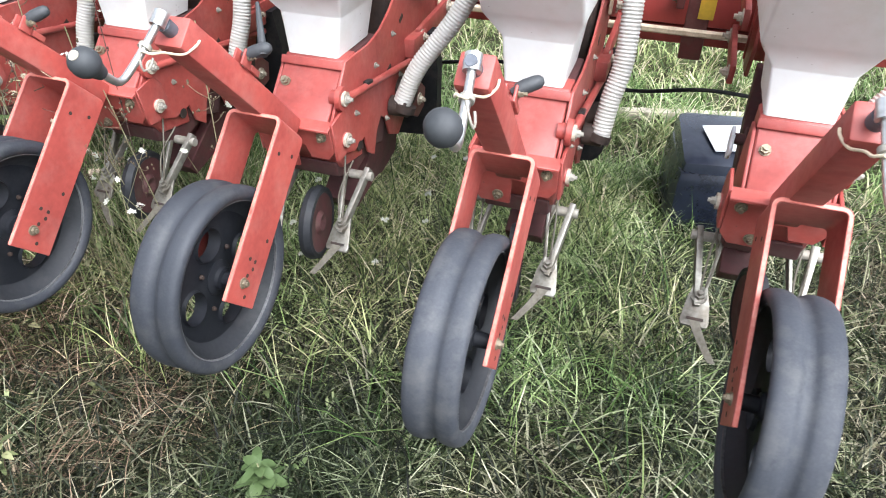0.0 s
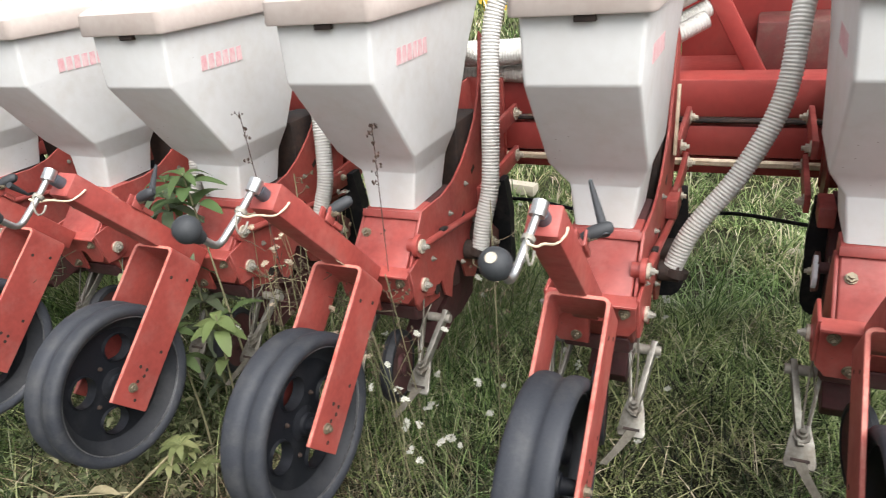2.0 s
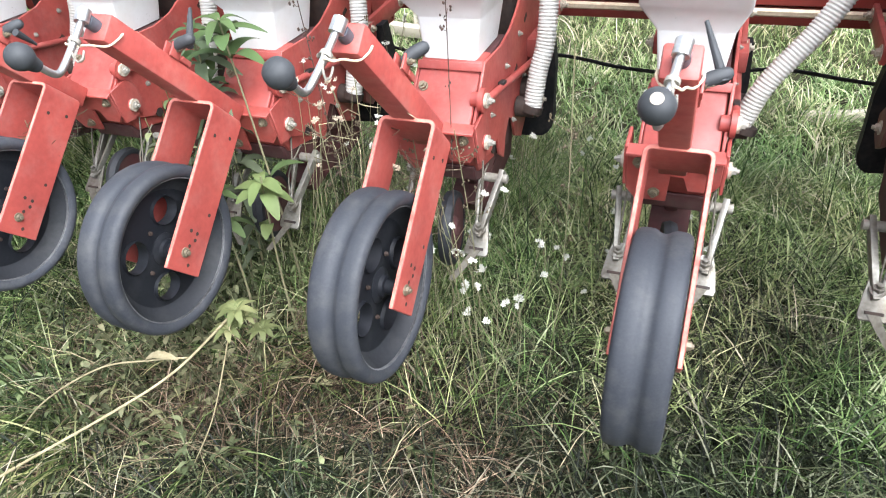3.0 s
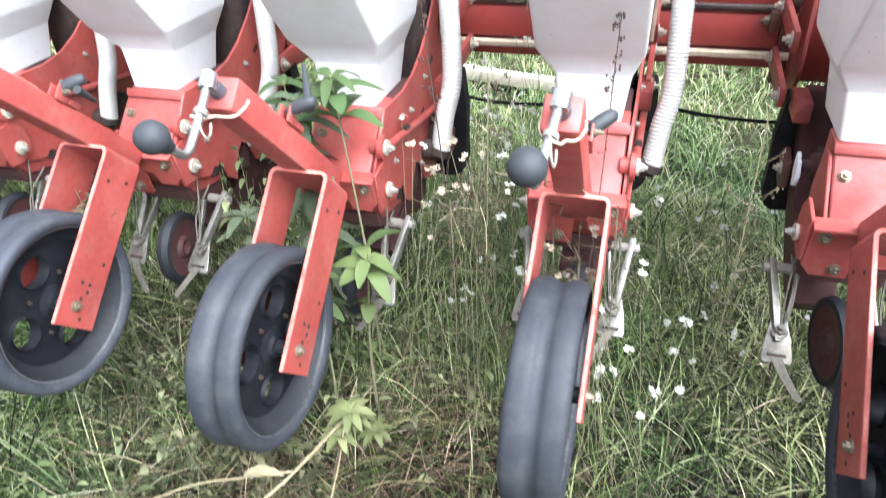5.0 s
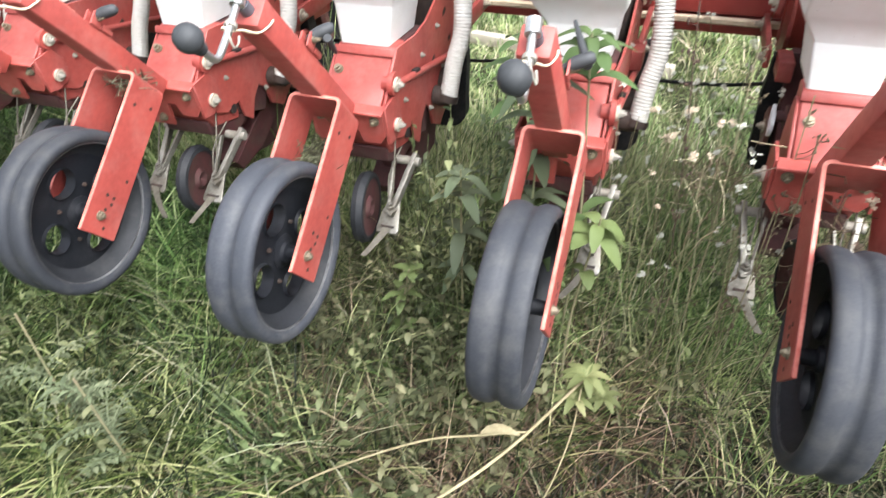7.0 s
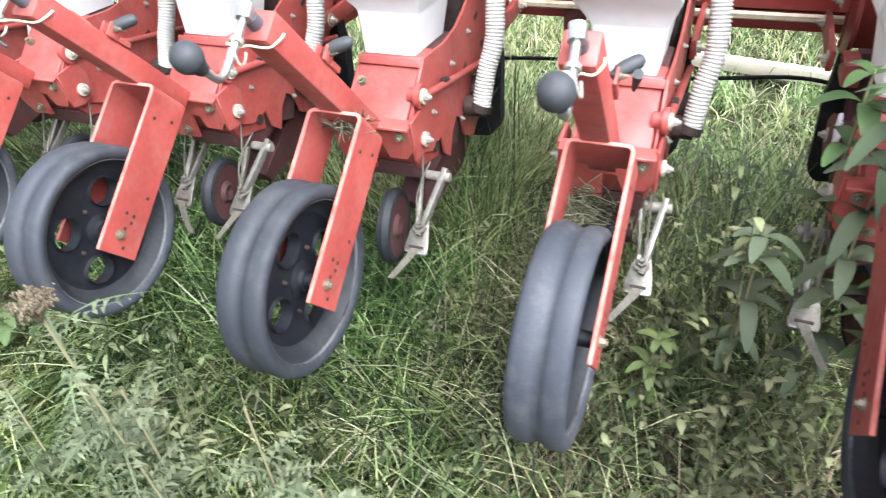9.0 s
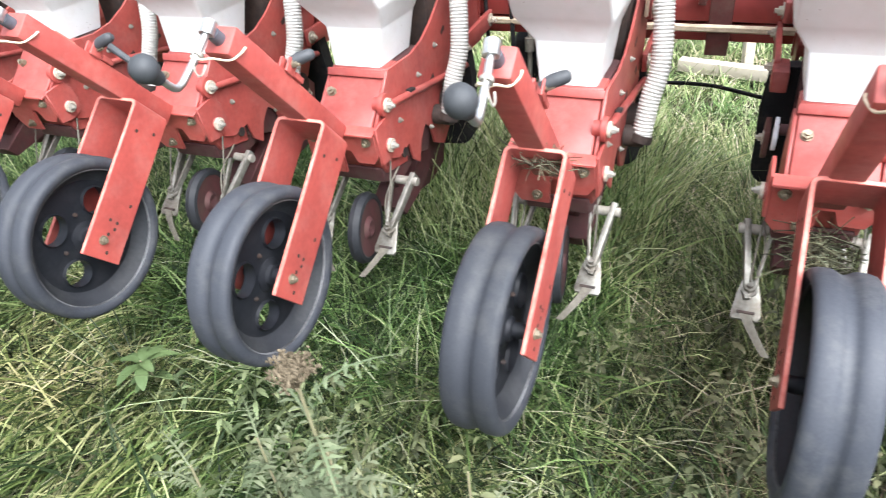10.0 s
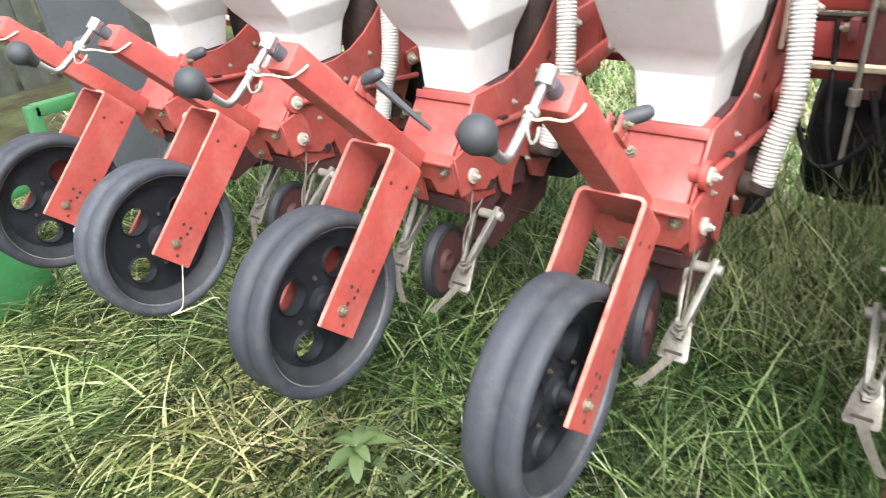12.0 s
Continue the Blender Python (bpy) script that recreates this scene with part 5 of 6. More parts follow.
weed_patch("leafy_weeds", "leafy green weeds in the grass between two press wheels", -2.3, -1.45, 0.9, 1.9, 0.36, 120, 31, L_PALE, 0.014, 0.032, 0.5)
weed_patch("leafy_weeds", "leafy weeds in tall grass under the planter", -2.75, -2.1, 0.95, 1.8, 0.34, 130, 32, L_PALE, 0.014, 0.032, 0.5)
weed_patch("leafy_weeds", "low leafy weeds in long grass", -3.6, -2.75, 0.6, 1.05, 0.24, 120, 33, L_WEED, 0.014, 0.034)
weed_patch("leafy_weeds", "low leafy weeds in front of the press wheels", -2.7, -1.6, 0.6, 1.1, 0.18, 70, 34, L_WEED, 0.016, 0.04)
weed_patch("leafy_weeds", "sparse leafy weeds in flattened grass", -1.5, 0.6, 0.6, 1.4, 0.1, 30, 35, L_WEED, 0.015, 0.03)

weed_patch("leafy_weeds", "dense small-leaved weeds before the press wheels", -3.0, -1.5, 0.5, 1.15, 0.2, 110, 38, L_WEED, 0.014, 0.034, 0.5)
weed_patch("leafy_weeds", "small-leaved weeds between the press wheels", -2.5, -1.3, 1.0, 1.8, 0.3, 110, 39, L_WEED, 0.014, 0.032, 0.5)
weed_patch("leafy_weeds", "tall leafy weeds growing up beside a wheel fork", -2.15, -1.88, 1.08, 1.45, 0.78, 46, 40, L_WEED, 0.018, 0.04, 0.42)

weed_patch("leafy_weeds", "tall pale weeds and grass stalks behind a wheel fork", -2.3, -1.72, 1.35, 2.05, 0.56, 80, 53, L_SILVER, 0.02, 0.045, 0.4)
weed_patch("leafy_weeds", "pale small-leaved weeds among dead stems", -2.25, -1.6, 0.72, 1.25, 0.32, 80, 49, L_PALE, 0.016, 0.036, 0.5)

# white flowering weeds
def flower_patch(label, x0, x1, y0, y1, z0, z1, count, seed, petal=PETAL, what="small white blossoms", name="white_flower_weed"):
    r = random.Random(seed)
    t = thing(name, label, "wildflower", ((x0 + x1) / 2, (y0 + y1) / 2, 0))
    t["origin_at"] = tuple(t.location)
    stems, heads = bmesh.new(), bmesh.new()
    for _ in range(count):
        x, y, z = r.uniform(x0, x1), r.uniform(y0, y1), r.uniform(z0, z1)
        root = Vector((x + r.gauss(0, 0.11), y + r.gauss(0, 0.09), 0))
        top = Vector((x, y, z))
        sweep(stems, [root, root * 0.65 + top * 0.35 + Vector((r.gauss(0, 0.025), r.gauss(0, 0.025), 0.02)), root * 0.3 + top * 0.7 + Vector((r.gauss(0, 0.02), r.gauss(0, 0.02), 0.03)), top], [0.0011, 0.001, 0.0009, 0.0007], 4)
        for _ in range(r.randint(3, 6)):
            c = top + Vector((r.gauss(0, 0.0045), r.gauss(0, 0.0045), r.gauss(0, 0.004)))
            a0 = r.uniform(0, 6)
            nrm = Vector((r.gauss(0, 0.5), r.gauss(-0.4, 0.5), 1)).normalized()
            u = nrm.orthogonal().normalized()
            v = nrm.cross(u)
            for i in range(5):
                a = a0 + i * 1.2566
                d, e = u * math.cos(a) + v * math.sin(a), u * math.cos(a + 0.5) + v * math.sin(a + 0.5)
                f = u * math.cos(a - 0.5) + v * math.sin(a - 0.5)
                q = [heads.verts.new(c), heads.verts.new(c + f * 0.0046), heads.verts.new(c + d * 0.007 + nrm * 0.0014), heads.verts.new(c + e * 0.0046)]
                heads.faces.new(q)
    tagged(part("stem", stems, STEM_G, t, "", t.location), kind="stuff")
    tagged(part("blossom", heads, petal, t, what, t.location, 0), kind="stuff")


flower_patch("white-flowered weeds between two row units", -1.72, -1.3, 1.15, 2.1, 0.26, 0.84, 50, 41)
flower_patch("white-flowered weeds in tall grass under the toolbar", -1.78, -1.22, 1.6, 2.4, 0.26, 0.74, 48, 46)
flower_patch("white-flowered weeds beside a press wheel", -1.3, -1.0, 1.0, 1.45, 0.3, 0.66, 24, 42)
flower_patch("scattered white-flowered weeds in fresh grass", -1.2, -0.6, 1.4, 2.2, 0.14, 0.42, 20, 44)
flower_patch("faded seed heads on thin stems beside the red arm", -1.62, -1.42, 1.1, 1.24, 0.62, 0.84, 11, 45, FADED, "faded beige seed heads", "faded_flower_weed")
flower_patch("faded seed heads hanging in a wheel fork", -1.31, -1.22, 1.0, 1.07, 0.58, 0.82, 9, 47, FADED, "faded beige seed heads", "faded_flower_weed")

# dry brown flower spikes hanging over a fork
def dry_spike(at, top, seed, label, tint=None):
    r = random.Random(seed)
    t = thing("dry_weed", label, "dry weed", at)
    t["origin_at"] = tuple(at)
    path = smooth_path([at, (Vector(at) + Vector(top)) / 2 + Vector((0.02, -0.02, 0.02)), top], 0.01)
    part("stem", sweep(bmesh.new(), path, 0.0011 if tint else 0.0013, 5), tint or STEM_G, t, "", at)
    bm = bmesh.new()
    for i in range(16):
        p = path[int(len(path) * r.uniform(0.5, 1.0)) - 1]
        k = 0.35 if tint else 1.0
        q = p + Vector((r.gauss(0, 0.022 * k), r.gauss(0, 0.018 * k), r.uniform(0.0, 0.035 * k)))
        sweep(bm, [p, (p + q) / 2 + Vector((0, 0, -0.004)), q], 0.0008, 4)
        for _ in range(3):
            bmesh.ops.create_icosphere(bm, subdivisions=1, radius=r.uniform(0.0015, 0.003), matrix=Matrix.Translation(q + Vector((r.gauss(0, 0.004), r.gauss(0, 0.004), r.gauss(0, 0.004)))) @ Matrix.Diagonal((1, 1, 1.6, 1)))
    tagged(part("seed_head", bm, tint or DRYHEAD, t, "dry brown seed heads", at), kind="stuff")


for i, (a, b) in enumerate((((-1.3, 1.3, 0.0), (-1.26, 1.1, 0.76)), ((-1.22, 1.28, 0.0), (-1.2, 1.12, 0.8)), ((-1.42, 1.25, 0.0), (-1.36, 1.12, 0.7)), ((-1.44, 1.2, 0.0), (-1.42, 1.1, 0.66)), ((-1.5, 1.2, 0.0), (-1.45, 1.2, 0.98)), ((-1.02, 1.2, 0.0), (-0.98, 1.2, 0.95)), ((-1.56, 1.22, 0.0), (-1.5, 1.1, 0.78)), ((-1.35, 1.3, 0.0), (-1.32, 1.16, 0.84)), ((-1.38, 1.3, 0.0), (-1.34, 1.2, 0.9)))):
    dry_spike(a, b, 50 + i, "thin dry weed with brown seed heads against the red machine")

for i, (a, b) in enumerate((((-1.52, 1.22, 0.0), (-1.57, 1.2, 1.12)), ((-1.3, 1.24, 0.0), (-1.23, 1.2, 1.1)))):
    dry_spike(a, b, 70 + i, "tall dead stem with dark buds standing before the hoppers", BUD)

# yellow fallen stalk in front of the press wheels
bm = bmesh.new()
wire(bm, [(-2.2, 0.36, 0.1), (-2.02, 0.46, 0.21), (-1.846, 0.615, 0.285), (-1.744, 0.727, 0.335), (-1.635, 0.845, 0.44)], 0.0032, 8, 0.02)
wire(bm, [(-2.3, 0.62, 0.02), (-2.12, 0.64, 0.2), (-1.916, 0.675, 0.34), (-1.8, 0.71, 0.365), (-1.72, 0.75, 0.36)], 0.0022, 7, 0.02)
wire(bm, [(-1.76, 0.64, 0.03), (-1.68, 0.71, 0.2), (-1.645, 0.77, 0.34), (-1.64, 0.83, 0.43)], 0.0017, 6, 0.02)
leaf(bm, (-1.8, 0.71, 0.37), (0.6, 0.2, 0.15), 0.07, 0.024, 0.3)
st = link("fallen_stalk", bm, STEM, "leaning yellow weed stalk before the press wheels", "weed stalk", 60)
bm = bmesh.new()
for c, n, size in (((-1.635, 0.845, 0.44), 9, 0.046), ((-1.65, 0.82, 0.4), 8, 0.04), ((-1.6, 0.87, 0.37), 8, 0.038), ((-1.63, 0.86, 0.41), 8, 0.034)):
    for i in range(n):
        a = 2.4 * i + 50 * c[2]
        leaf(bm, c, (math.cos(a), math.sin(a), 0.3), size, size * 0.4, 0.4)
part("leaf", bm, L_YEL, st, "pale yellow-green leaves", (0, 0, 0), 60)

# dry yarrow-like plant close to the path, with feathery leaves
def feather(bm, base, d, length, width, seed):
    """A finely cut leaf: a bent midrib with pairs of narrow leaflets."""
    r = random.Random(seed)
    d = Vector(d).normalized()
    side = d.cross(Vector((0, 0, 1)))
    side = side.normalized() if side.length > 0.05 else Vector((1, 0, 0))
    up = side.cross(d)
    for i in range(9):
        s = (i + 0.5) / 9
        p = Vector(base) + d * (length * s) + up * (length * (0.1 * s - 0.45 * s * s))
        w = width * (0.35 + 0.65 * math.sin(math.pi * min(1, s + 0.12)))
        for k in (1, -1):
            leaf(bm, p, side * k + d * r.uniform(0.3, 0.9) + up * r.uniform(-0.2, 0.6), w * r.uniform(0.7, 1.2), w * 0.34, 0.3, 0.2, 2)
    leaf(bm, Vector(base), d + up * 0.1, length, 0.004, 0.45, 0.1, 5)
    return bm


def yarrow(at, top, label, seed, head, leaves):
    r = random.Random(seed)
    at, top = Vector(at), Vector(top)
    t = thing("feathery_weed", label, "weed", at)
    t["origin_at"] = tuple(at)
    path = smooth_path([at, (at + top) / 2 + Vector((0.012, -0.01, 0)), top], 0.01)
    part("stem", sweep(bmesh.new(), path, 0.0024, 6), STEM_G, t, "", at)
    for i in range(leaves):
        p = path[int((len(path) - 1) * r.uniform(0.3, 0.93))]
        a = r.uniform(0, 6.283)
        part("leaf", feather(bmesh.new(), p, (math.cos(a), math.sin(a), r.uniform(0.2, 0.9)), r.uniform(0.08, 0.135), r.uniform(0.02, 0.032), seed * 50 + i), L_SILVER, t, "", at, 60)
    if head:
        bm = bmesh.new()
        for i in range(24):
            a, q = 2.4 * i, 0.026 * math.sqrt((i + 0.5) / 24)
            c = top + Vector((q * math.cos(a), q * math.sin(a), 0.012 - 9 * q * q + r.uniform(-0.006, 0.006)))
            sweep(bm, [top - Vector((0, 0, 0.03)), (top + c) / 2 - Vector((0, 0, 0.012)), c], 0.0009, 4)
            for _ in range(16):
                bmesh.ops.create_icosphere(bm, subdivisions=1, radius=r.uniform(0.0013, 0.0026), matrix=Matrix.Translation(c + Vector((r.gauss(0, 0.0048), r.gauss(0, 0.0048), r.gauss(0, 0.0024)))) @ Euler((r.uniform(-0.6, 0.6), r.uniform(-0.6, 0.6), 0)).to_matrix().to_4x4() @ Matrix.Diagonal((1, 1, r.uniform(1.2, 2.4), 1)))
        tagged(part("seed_head", bm, DRYHEAD, t, "domed dry brown flower head", at), kind="stuff")
    return t


yarrow((-2.93, 0.55, 0.0), (-2.9, 0.455, 0.79), "feathery grey-green weed with a dry brown flower head", 9, True, 16)
yarrow((-3.0, 0.62, 0.0), (-2.97, 0.56, 0.5), "feathery grey-green weed without flowers", 10, False, 14)
yarrow((-2.78, 0.66, 0.0), (-2.74, 0.6, 0.5), "feathery grey-green weed without flowers", 11, False, 13)
yarrow((-2.6, 0.62, 0.0), (-2.58, 0.55, 0.42), "feathery grey-green weed without flowers", 12, False, 12)
yarrow((-3.2, 0.66, 0.0), (-3.16, 0.6, 0.42), "feathery grey-green weed without flowers", 13, False, 14)
yarrow((-3.32, 0.58, 0.0), (-3.3, 0.55, 0.34), "feathery grey-green weed without flowers", 14, False, 12)
weed_patch("leafy_weeds", "pale grey-green leafy weeds in long grass", -3.6, -2.9, 0.5, 0.95, 0.34, 36, 36, L_PALE, 0.02, 0.045, 0.34)
weed_patch("leafy_weeds", "tall pale weeds with larger leaves close to the path", -3.3, -2.75, 0.42, 0.85, 0.42, 36, 48, L_PALE, 0.016, 0.04, 0.34)
weed_patch("leafy_weeds", "pale grey-green leafy weeds beside a press wheel", -2.2, -1.75, 0.9, 1.4, 0.42, 60, 37, L_PALE, 0.016, 0.034, 0.5)


# straw caught in the forks
def straw_tuft(c, size, count, seed, label, material=G_DRY):
    r = random.Random(seed)
    bm = bmesh.new()
    for _ in range(count):
        a = Vector(c) + Vector([r.gauss(0, k) for k in size])
        d = Vector((r.gauss(0, 1), r.gauss(0, 0.6), r.gauss(0, 0.35))).normalized() * r.uniform(0.016, 0.05)
        sweep(bm, [a - d, a + Vector((r.gauss(0, 0.008), r.gauss(0, 0.008), r.gauss(0, 0.01))), a + d], r.uniform(0.0006, 0.0012), 4)
    tagged(part("straw_tuft", bm, material, None, "", (0, 0, 0), 0), label, "straw", "", "stuff")


straw_tuft((-2.275, 1.06, 0.69), (0.024, 0.03, 0.012), 170, 61, "dry brown straw caught in a wheel fork")
straw_tuft((-1.5, 1.16, 0.7), (0.05, 0.03, 0.05), 34, 62, "dry brown twigs tangled beside the red arm", G_DEAD)
straw_tuft((-2.76, 1.08, 0.8), (0.022, 0.016, 0.005), 90, 63, "dry brown straw lying on a wheel fork")
straw_tuft((-1.26, 1.05, 0.7), (0.02, 0.02, 0.05), 18, 64, "dry brown twigs caught in a wheel fork", G_DEAD)
straw_tuft((-1.45, 1.99, 0.915), (0.12, 0.01, 0.006), 50, 65, "dry straw lying on the toolbar")

# white cap on the last wheel's axle end, a pale board on the ground beside it
part("axle_cap", rod(bmesh.new(), (0.066, 0.85, 0.515), (0.088, 0.848, 0.512), 0.017, 16), PAPER, UNITS[10], "round white axle cap")

# bent wire hanging on one press wheel
u = UNITS[9]
part("loose_wire", wire(bmesh.new(), [(0.078, 0.835, 0.545), (0.079, 0.82, 0.5), (0.078, 0.8, 0.445), (0.06, 0.775, 0.43), (0.078, 0.83, 0.427), (0.08, 0.88, 0.422), (0.084, 0.9, 0.41)], 0.0012, 6), CLIP, u, "bent pale wire hanging on the wheel")

# ---------------------------------------------------------------- loose things behind the machine
case = thing("equipment_case", "glossy black plastic case with a torn white tag, lying in grass", "case", (0.25, 2.34, 0.0))
case["origin_at"] = (0.25, 2.34, 0.0)
bm = box(bmesh.new(), (0.25, 2.33, 0.14), (0.42, 0.36, 0.3), Matrix.Rotation(0.15, 4, "Z"), 0.045)
part("body", bm, BOXB, case, "", case.location)
bm = box(bmesh.new(), (0.25, 2.335, 0.295), (0.4, 0.34, 0.09), Matrix.Rotation(0.15, 4, "Z") @ Matrix.Rotation(0.12, 4, "X"), 0.042)
part("lid", bm, BOXL, case, "glossy black lid, the sky's reflection put into its blue tone", case.location)
bm = box(bmesh.new(), (0.24, 2.31, 0.347), (0.19, 0.15, 0.003), Matrix.Rotation(0.35, 4, "Z") @ Matrix.Rotation(0.12, 4, "X"), 0.0)
part("tag", bm, PAPER, case, "torn white paper tag", case.location)
bm = bmesh.new()
for i in range(5):
    box(bm, (0.1 + 0.075 * i, 2.152 - 0.0, 0.16), (0.018, 0.012, 0.03), None, 0.002)
part("rib", bm, BLACK, case, "", case.location)


def board(a, b, w, th, name="board", label="bleached wooden board lying in the grass"):
    a, b = Vector(a), Vector(b)
    q = (b - a).to_track_quat("X", "Z").to_matrix().to_4x4()
    return link(name, box(bmesh.new(), (a + b) / 2, ((b - a).length, w, th), q, 0.003), PLANK, label, "board")


board((-0.35, 3.05, 0.02), (0.6, 3.3, 0.02), 0.05, 0.04)
board((-2.75, 3.72, 0.09), (-1.6, 3.5, 0.08), 0.07, 0.06)
board((-5.5, 0.98, 0.06), (-5.1, 1.08, 0.08), 0.1, 0.025)
board((-2.42, 3.72, 0.1), (-2.43, 3.74, 0.3), 0.05, 0.04, "board", "short bleached wooden post in the grass")


# green machine frame far behind
green = thing("green_implement", "parked green farm implement with a grey deck, far behind the planter", "implement", (-1.6, 8.2, 0.5))
green["origin_at"] = tuple(green.location)
o = tuple(green.location)
bm = box(bmesh.new(), (-2.34, 8.16, 1.15), (0.12, 0.12, 1.5), None, 0.01)
part("post", bm, GREEN, green, "", o)
bm = bmesh.new()
loft(bm, [[(-2.24, y, 0.74), (-1.8, y, 0.74), (-1.86, y, 0.9), (-1.96, y, 1.9), (-2.2, y, 1.9)] for y in (8.0, 8.05)])
part("side_panel", bm, GREEN, green, "", o)
bm = box(bmesh.new(), (-1.72, 8.02, 1.3), (0.05, 0.04, 0.95), Matrix.Rotation(-0.2, 4, "Y"), 0.006)
part("stay", bm, GREEN, green, "", o)
bm = box(bmesh.new(), (-0.86, 8.02, 0.825), (2.72, 0.1, 0.15), None, 0.012)
part("side_beam", bm, GREEN, green, "", o)
bm = box(bmesh.new(), (-0.7, 8.4, 0.955), (2.2, 0.7, 0.1), None, 0.008)
part("deck", bm, GREY, green, "galvanised grey deck", o)
bm = box(bmesh.new(), (0.29, 7.98, 0.68), (0.06, 0.05, 0.58), Matrix.Rotation(0.44, 4, "Y"), 0.006)
part("brace", bm, GREEN, green, "", o)
for x in (-1.5, -0.9, -0.3):
    bm = box(bmesh.new(), (x, 8.12, 0.6), (0.07, 0.07, 0.4), None, 0.006)
    part("leg", bm, GREEN, green, "", o)
# small rusty red tool frame standing in the grass
tool = bmesh.new()
wire(tool, [(-2.66, 8.2, 1.2), (-2.5, 8.2, 1.22), (-2.46, 8.2, 1.05), (-2.5, 8.2, 0.85), (-2.48, 8.2, 0.55)], 0.022, 8, 0.03)
box(tool, (-2.58, 8.2, 0.84), (0.2, 0.05, 0.1), Matrix.Rotation(0.25, 4, "Y"), 0.008)
link("tool_frame", tool, RED_OLD, "small bent rusty red tool frame in the grass", "tool")

tw = Vector((-0.42, 8.9, 1.68))
tractor = thing("tractor_wheel", "large tractor wheel with a white rim standing behind", "wheel", (tw.x, tw.y, lift(tw.x, tw.y)))
tractor["origin_at"] = tuple(tractor.location)
rot = Matrix.Translation(tw) @ Matrix.Rotation(radians(90), 4, "Z") @ Matrix.Translation(-tw)
bm = lathe(bmesh.new(), tw, [(-0.16, 0.62), (-0.2, 0.67), (-0.22, 0.76), (-0.16, 0.85), (0.16, 0.85), (0.22, 0.76), (0.2, 0.67), (0.16, 0.62)], 56)
bmesh.ops.transform(bm, matrix=rot, verts=bm.verts)
part("tyre", bm, BLACK, tractor, "", tractor.location)
bm = lathe(bmesh.new(), tw, [(-0.02, 0.0), (-0.06, 0.2), (-0.02, 0.5), (-0.15, 0.58), (-0.17, 0.63), (0.17, 0.63), (0.15, 0.58), (0.02, 0.5), (0.06, 0.2), (0.02, 0.0)], 48)
bmesh.ops.transform(bm, matrix=rot, verts=bm.verts)
part("rim", bm, PAPER, tractor, "white steel rim", tractor.location)

# dark, blue and yellow machines far behind
for name, label, x, y, z, s, m in (("blue_tank", "blue sheet-metal tank far behind", -6.72, 10.5, 1.82, (1.2, 1.0, 1.5), BLUE), ("yellow_hood", "yellow machine hood far behind", -3.8, 9.6, 1.52, (0.45, 0.6, 0.9), YELLOW)):
    bm = box(bmesh.new(), (x, y, z), s, Matrix.Rotation(0.2, 4, "Z"), 0.08)
    loft(bm, [[(x - 0.2, y - 0.6, z - s[2] / 2 - 0.9), (x + 0.2, y - 0.6, z - s[2] / 2 - 0.9), (x + 0.2, y, z - s[2] / 2 - 0.9), (x - 0.2, y, z - s[2] / 2 - 0.9)], [(x - 0.3, y - 0.4, z - s[2] / 2), (x + 0.3, y - 0.4, z - s[2] / 2), (x + 0.3, y + 0.3, z - s[2] / 2), (x - 0.3, y + 0.3, z - s[2] / 2)]])
    link(name, bm, m, label, "machine")
rr = random.Random(77)
dm = thing("dark_machinery", "dark greasy engine and pipework of a parked machine", "machine", (-7.7, 8.8, lift(-7.7, 8.8)))
dm["origin_at"] = tuple(dm.location)
o = tuple(dm.location)
for i in range(46):
    x, y, z = rr.uniform(-10.5, -5.4), rr.uniform(8.0, 9.5), rr.uniform(1.15, 2.4)
    part("block", box(bmesh.new(), (x, y, z), (rr.uniform(0.1, 0.5), rr.uniform(0.1, 0.4), rr.uniform(0.1, 0.5)), Euler((rr.uniform(-0.5, 0.5), rr.uniform(-0.5, 0.5), rr.uniform(0, 3))).to_matrix().to_4x4(), 0.01), DARK, dm, "", o)
for i in range(20):
    a = Vector((rr.uniform(-10, -5), rr.uniform(7.8, 8.6), rr.uniform(1.2, 2.4)))
    part("pipe", wire(bmesh.new(), [a, a + Vector((rr.uniform(-0.4, 0.4), -0.2, rr.uniform(-0.5, 0.2))), a + Vector((rr.uniform(-0.9, 0.9), 0, rr.uniform(-0.6, 0.1)))], 0.02, 6, 0.06), DARK, dm, "", o)
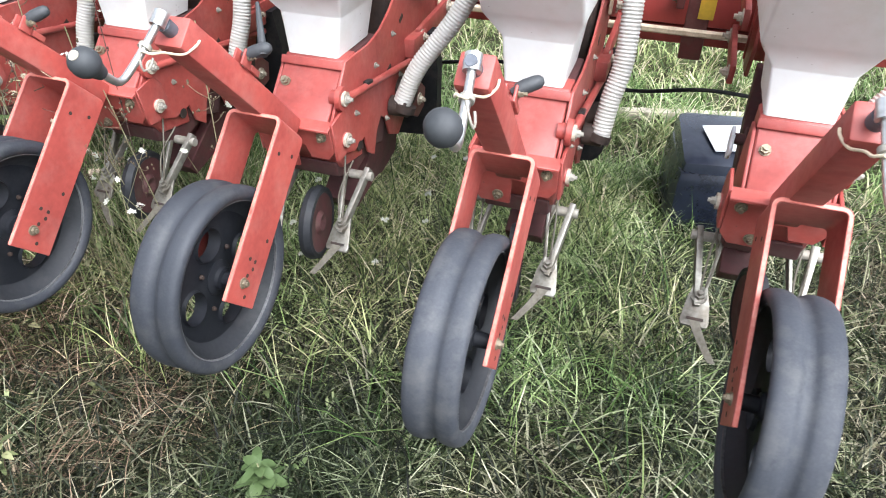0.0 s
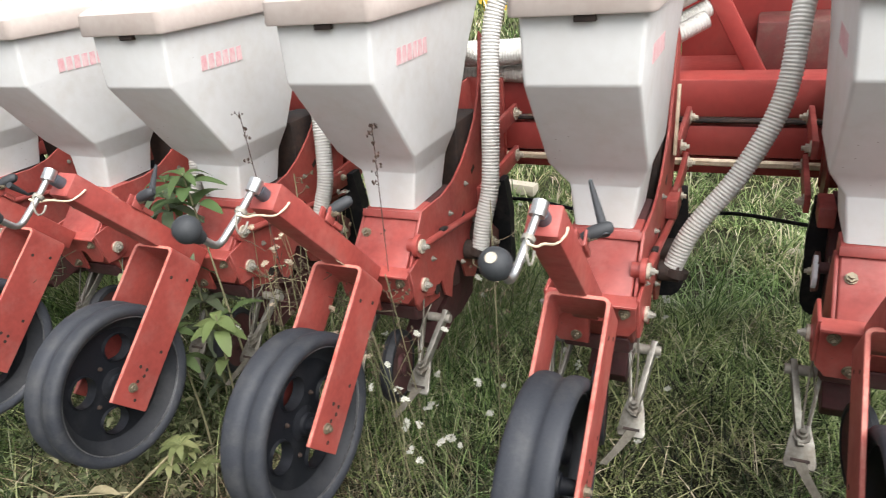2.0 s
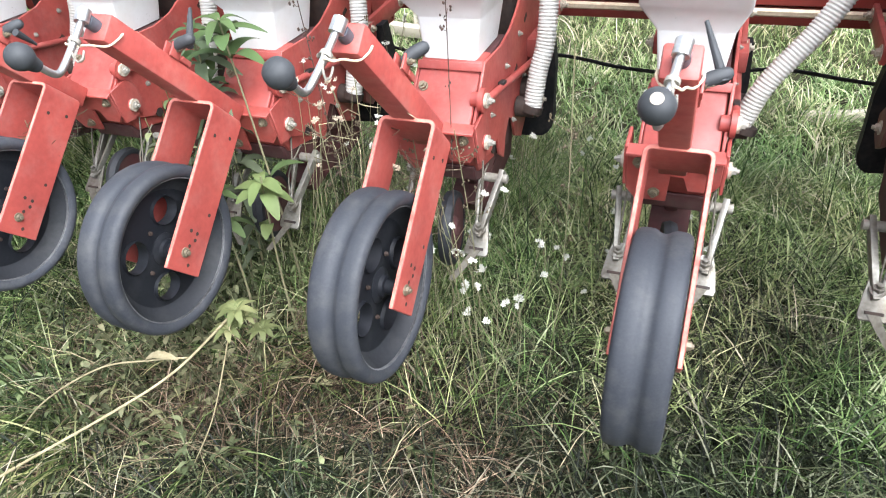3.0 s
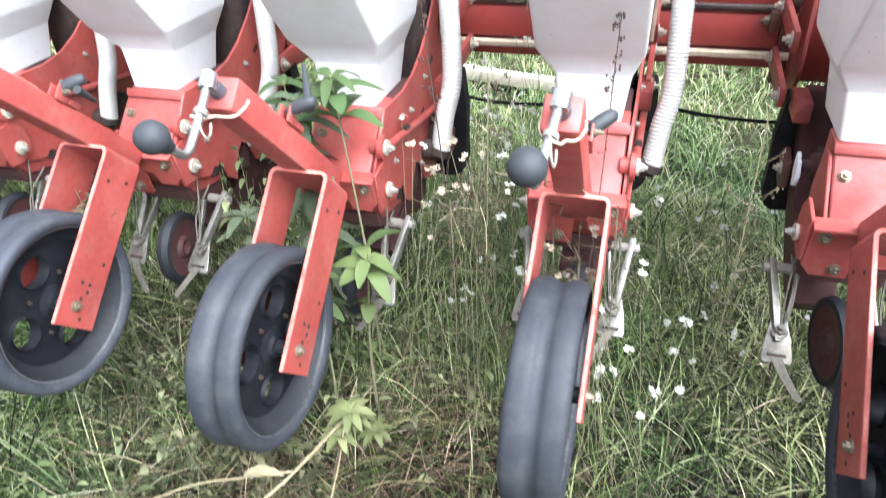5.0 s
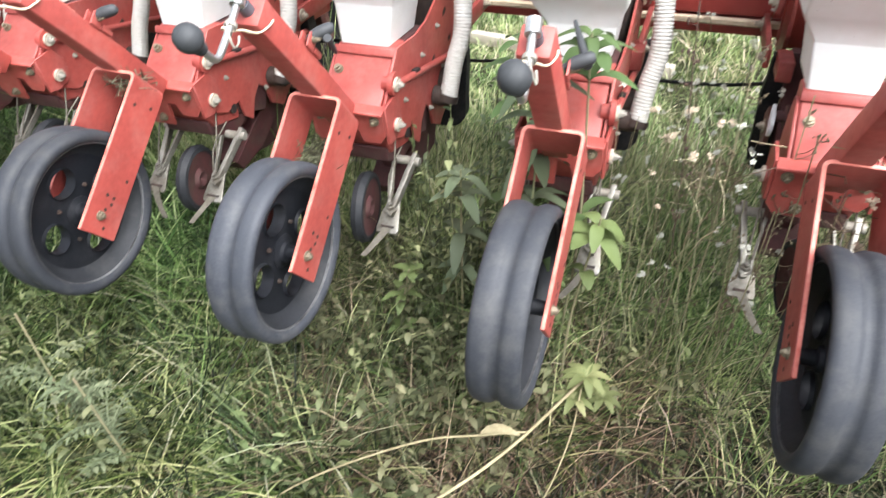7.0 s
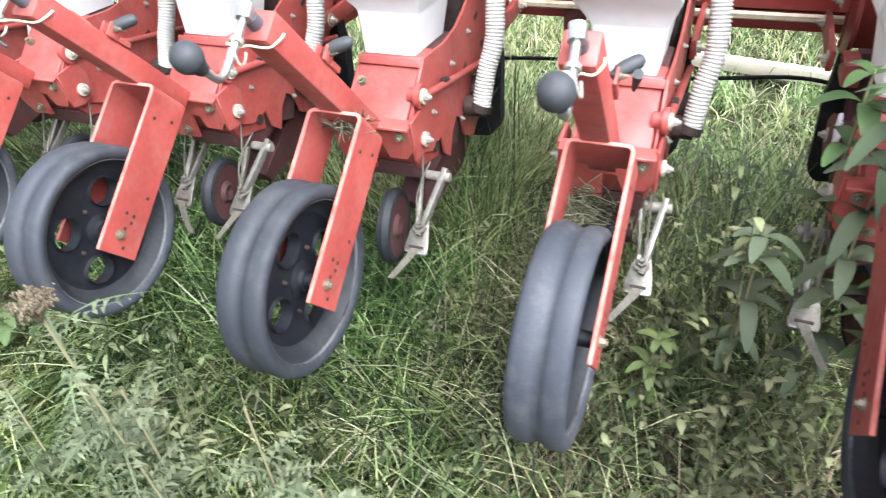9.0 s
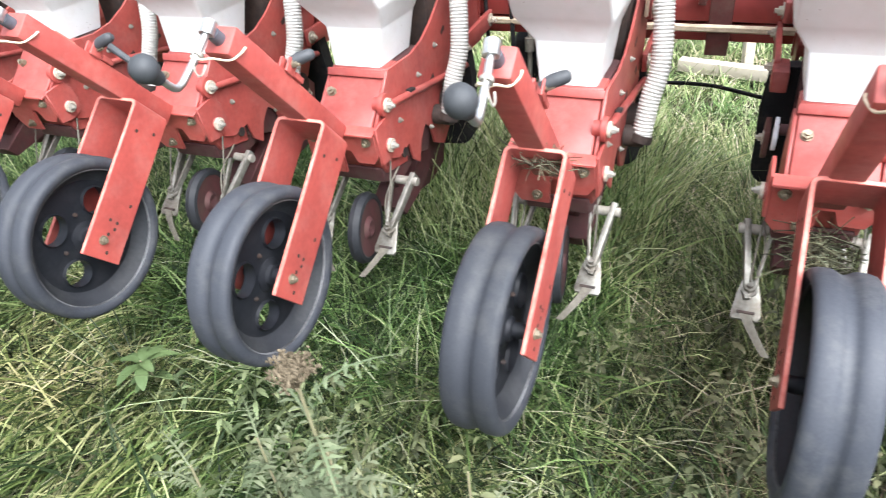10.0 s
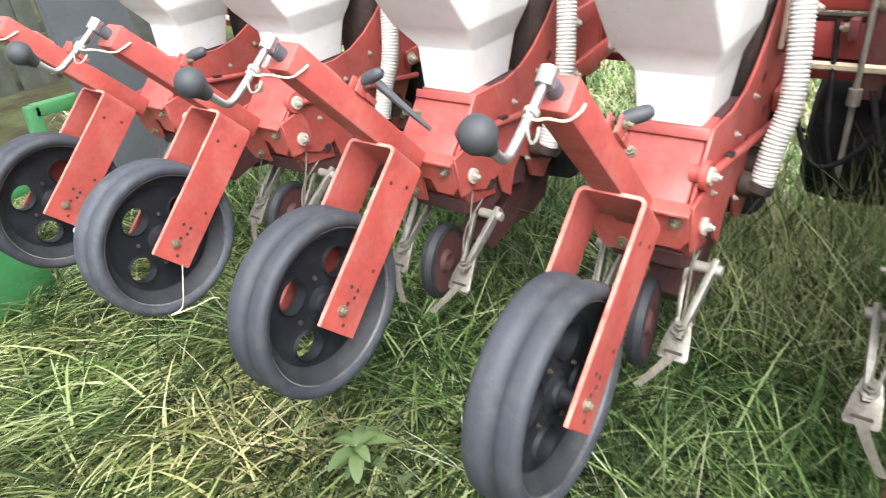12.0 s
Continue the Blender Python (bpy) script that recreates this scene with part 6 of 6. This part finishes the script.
for x in (-10.0, -8.5, -7.0, -5.7):
    part("support", box(bmesh.new(), (x, 8.9, 0.85), (0.12, 0.12, 1.1), None, 0.01), DARK, dm, "", o)
bm = bmesh.new()
rod(bm, (-2.75, 7.0, 0.44), (-2.4, 7.3, 0.46), 0.12, 20)
link("drain_pipe", bm, GREY, "short grey pipe lying in the grass", "pipe")

# ---------------------------------------------------------------- at the end of the row
crate = thing("green_trailer", "green painted trailer corner beyond the last row unit", "trailer", (-5.75, 0.9, 0.0))
crate["origin_at"] = tuple(crate.location)
o = tuple(crate.location)
bm = box(bmesh.new(), (-5.52, 0.66, 0.19), (0.6, 0.42, 0.38), Matrix.Rotation(0.2, 4, "Z"), 0.03)
part("box", bm, GREEN, crate, "", o)
for a, b2 in (((-5.75, 1.2, 0.05), (-5.75, 1.25, 0.6)), ((-5.75, 1.25, 0.58), (-5.75, 1.6, 0.56)), ((-5.75, 1.15, 0.32), (-5.75, 0.7, 0.3))):
    a, b2 = Vector(a), Vector(b2)
    bm = box(bmesh.new(), (a + b2) / 2, (0.05, (b2 - a).length, 0.05), (b2 - a).to_track_quat("Y", "Z").to_matrix().to_4x4(), 0.005)
    part("frame_rail", bm, GREEN, crate, "", o)
sq = [(-5.6, 1.4, 0.02), (-5.6, 1.74, 0.02), (-5.6, 1.66, 1.2), (-5.6, 1.36, 1.2)]
bm = loft(bmesh.new(), [sq, [(x - 0.03, y, z) for x, y, z in sq]])
link("leaning_sheet", bm, SLATE, "dark grey metal sheet standing behind the last unit", "sheet")
fence = thing("board_fence", "weathered mossy upright board fence", "fence", (-8.6, 2.0, 0.0))
fence["origin_at"] = tuple(fence.location)
o = tuple(fence.location)
for i in range(30):
    bm = box(bmesh.new(), (-8.6 + 0.01 * (i % 2), -0.4 + 0.165 * i, 0.8), (0.025, 0.14, 1.7), Matrix.Rotation(0.02 * ((i * 7) % 3 - 1), 4, "X"), 0.003)
    part("board", bm, FENCE, fence, "", o)
bm = bmesh.new()
for z in (0.4, 1.3):
    box(bm, (-8.63, 2.0, z), (0.04, 5.0, 0.08), None, 0.004)
part("rail", bm, FENCE, fence, "", o)
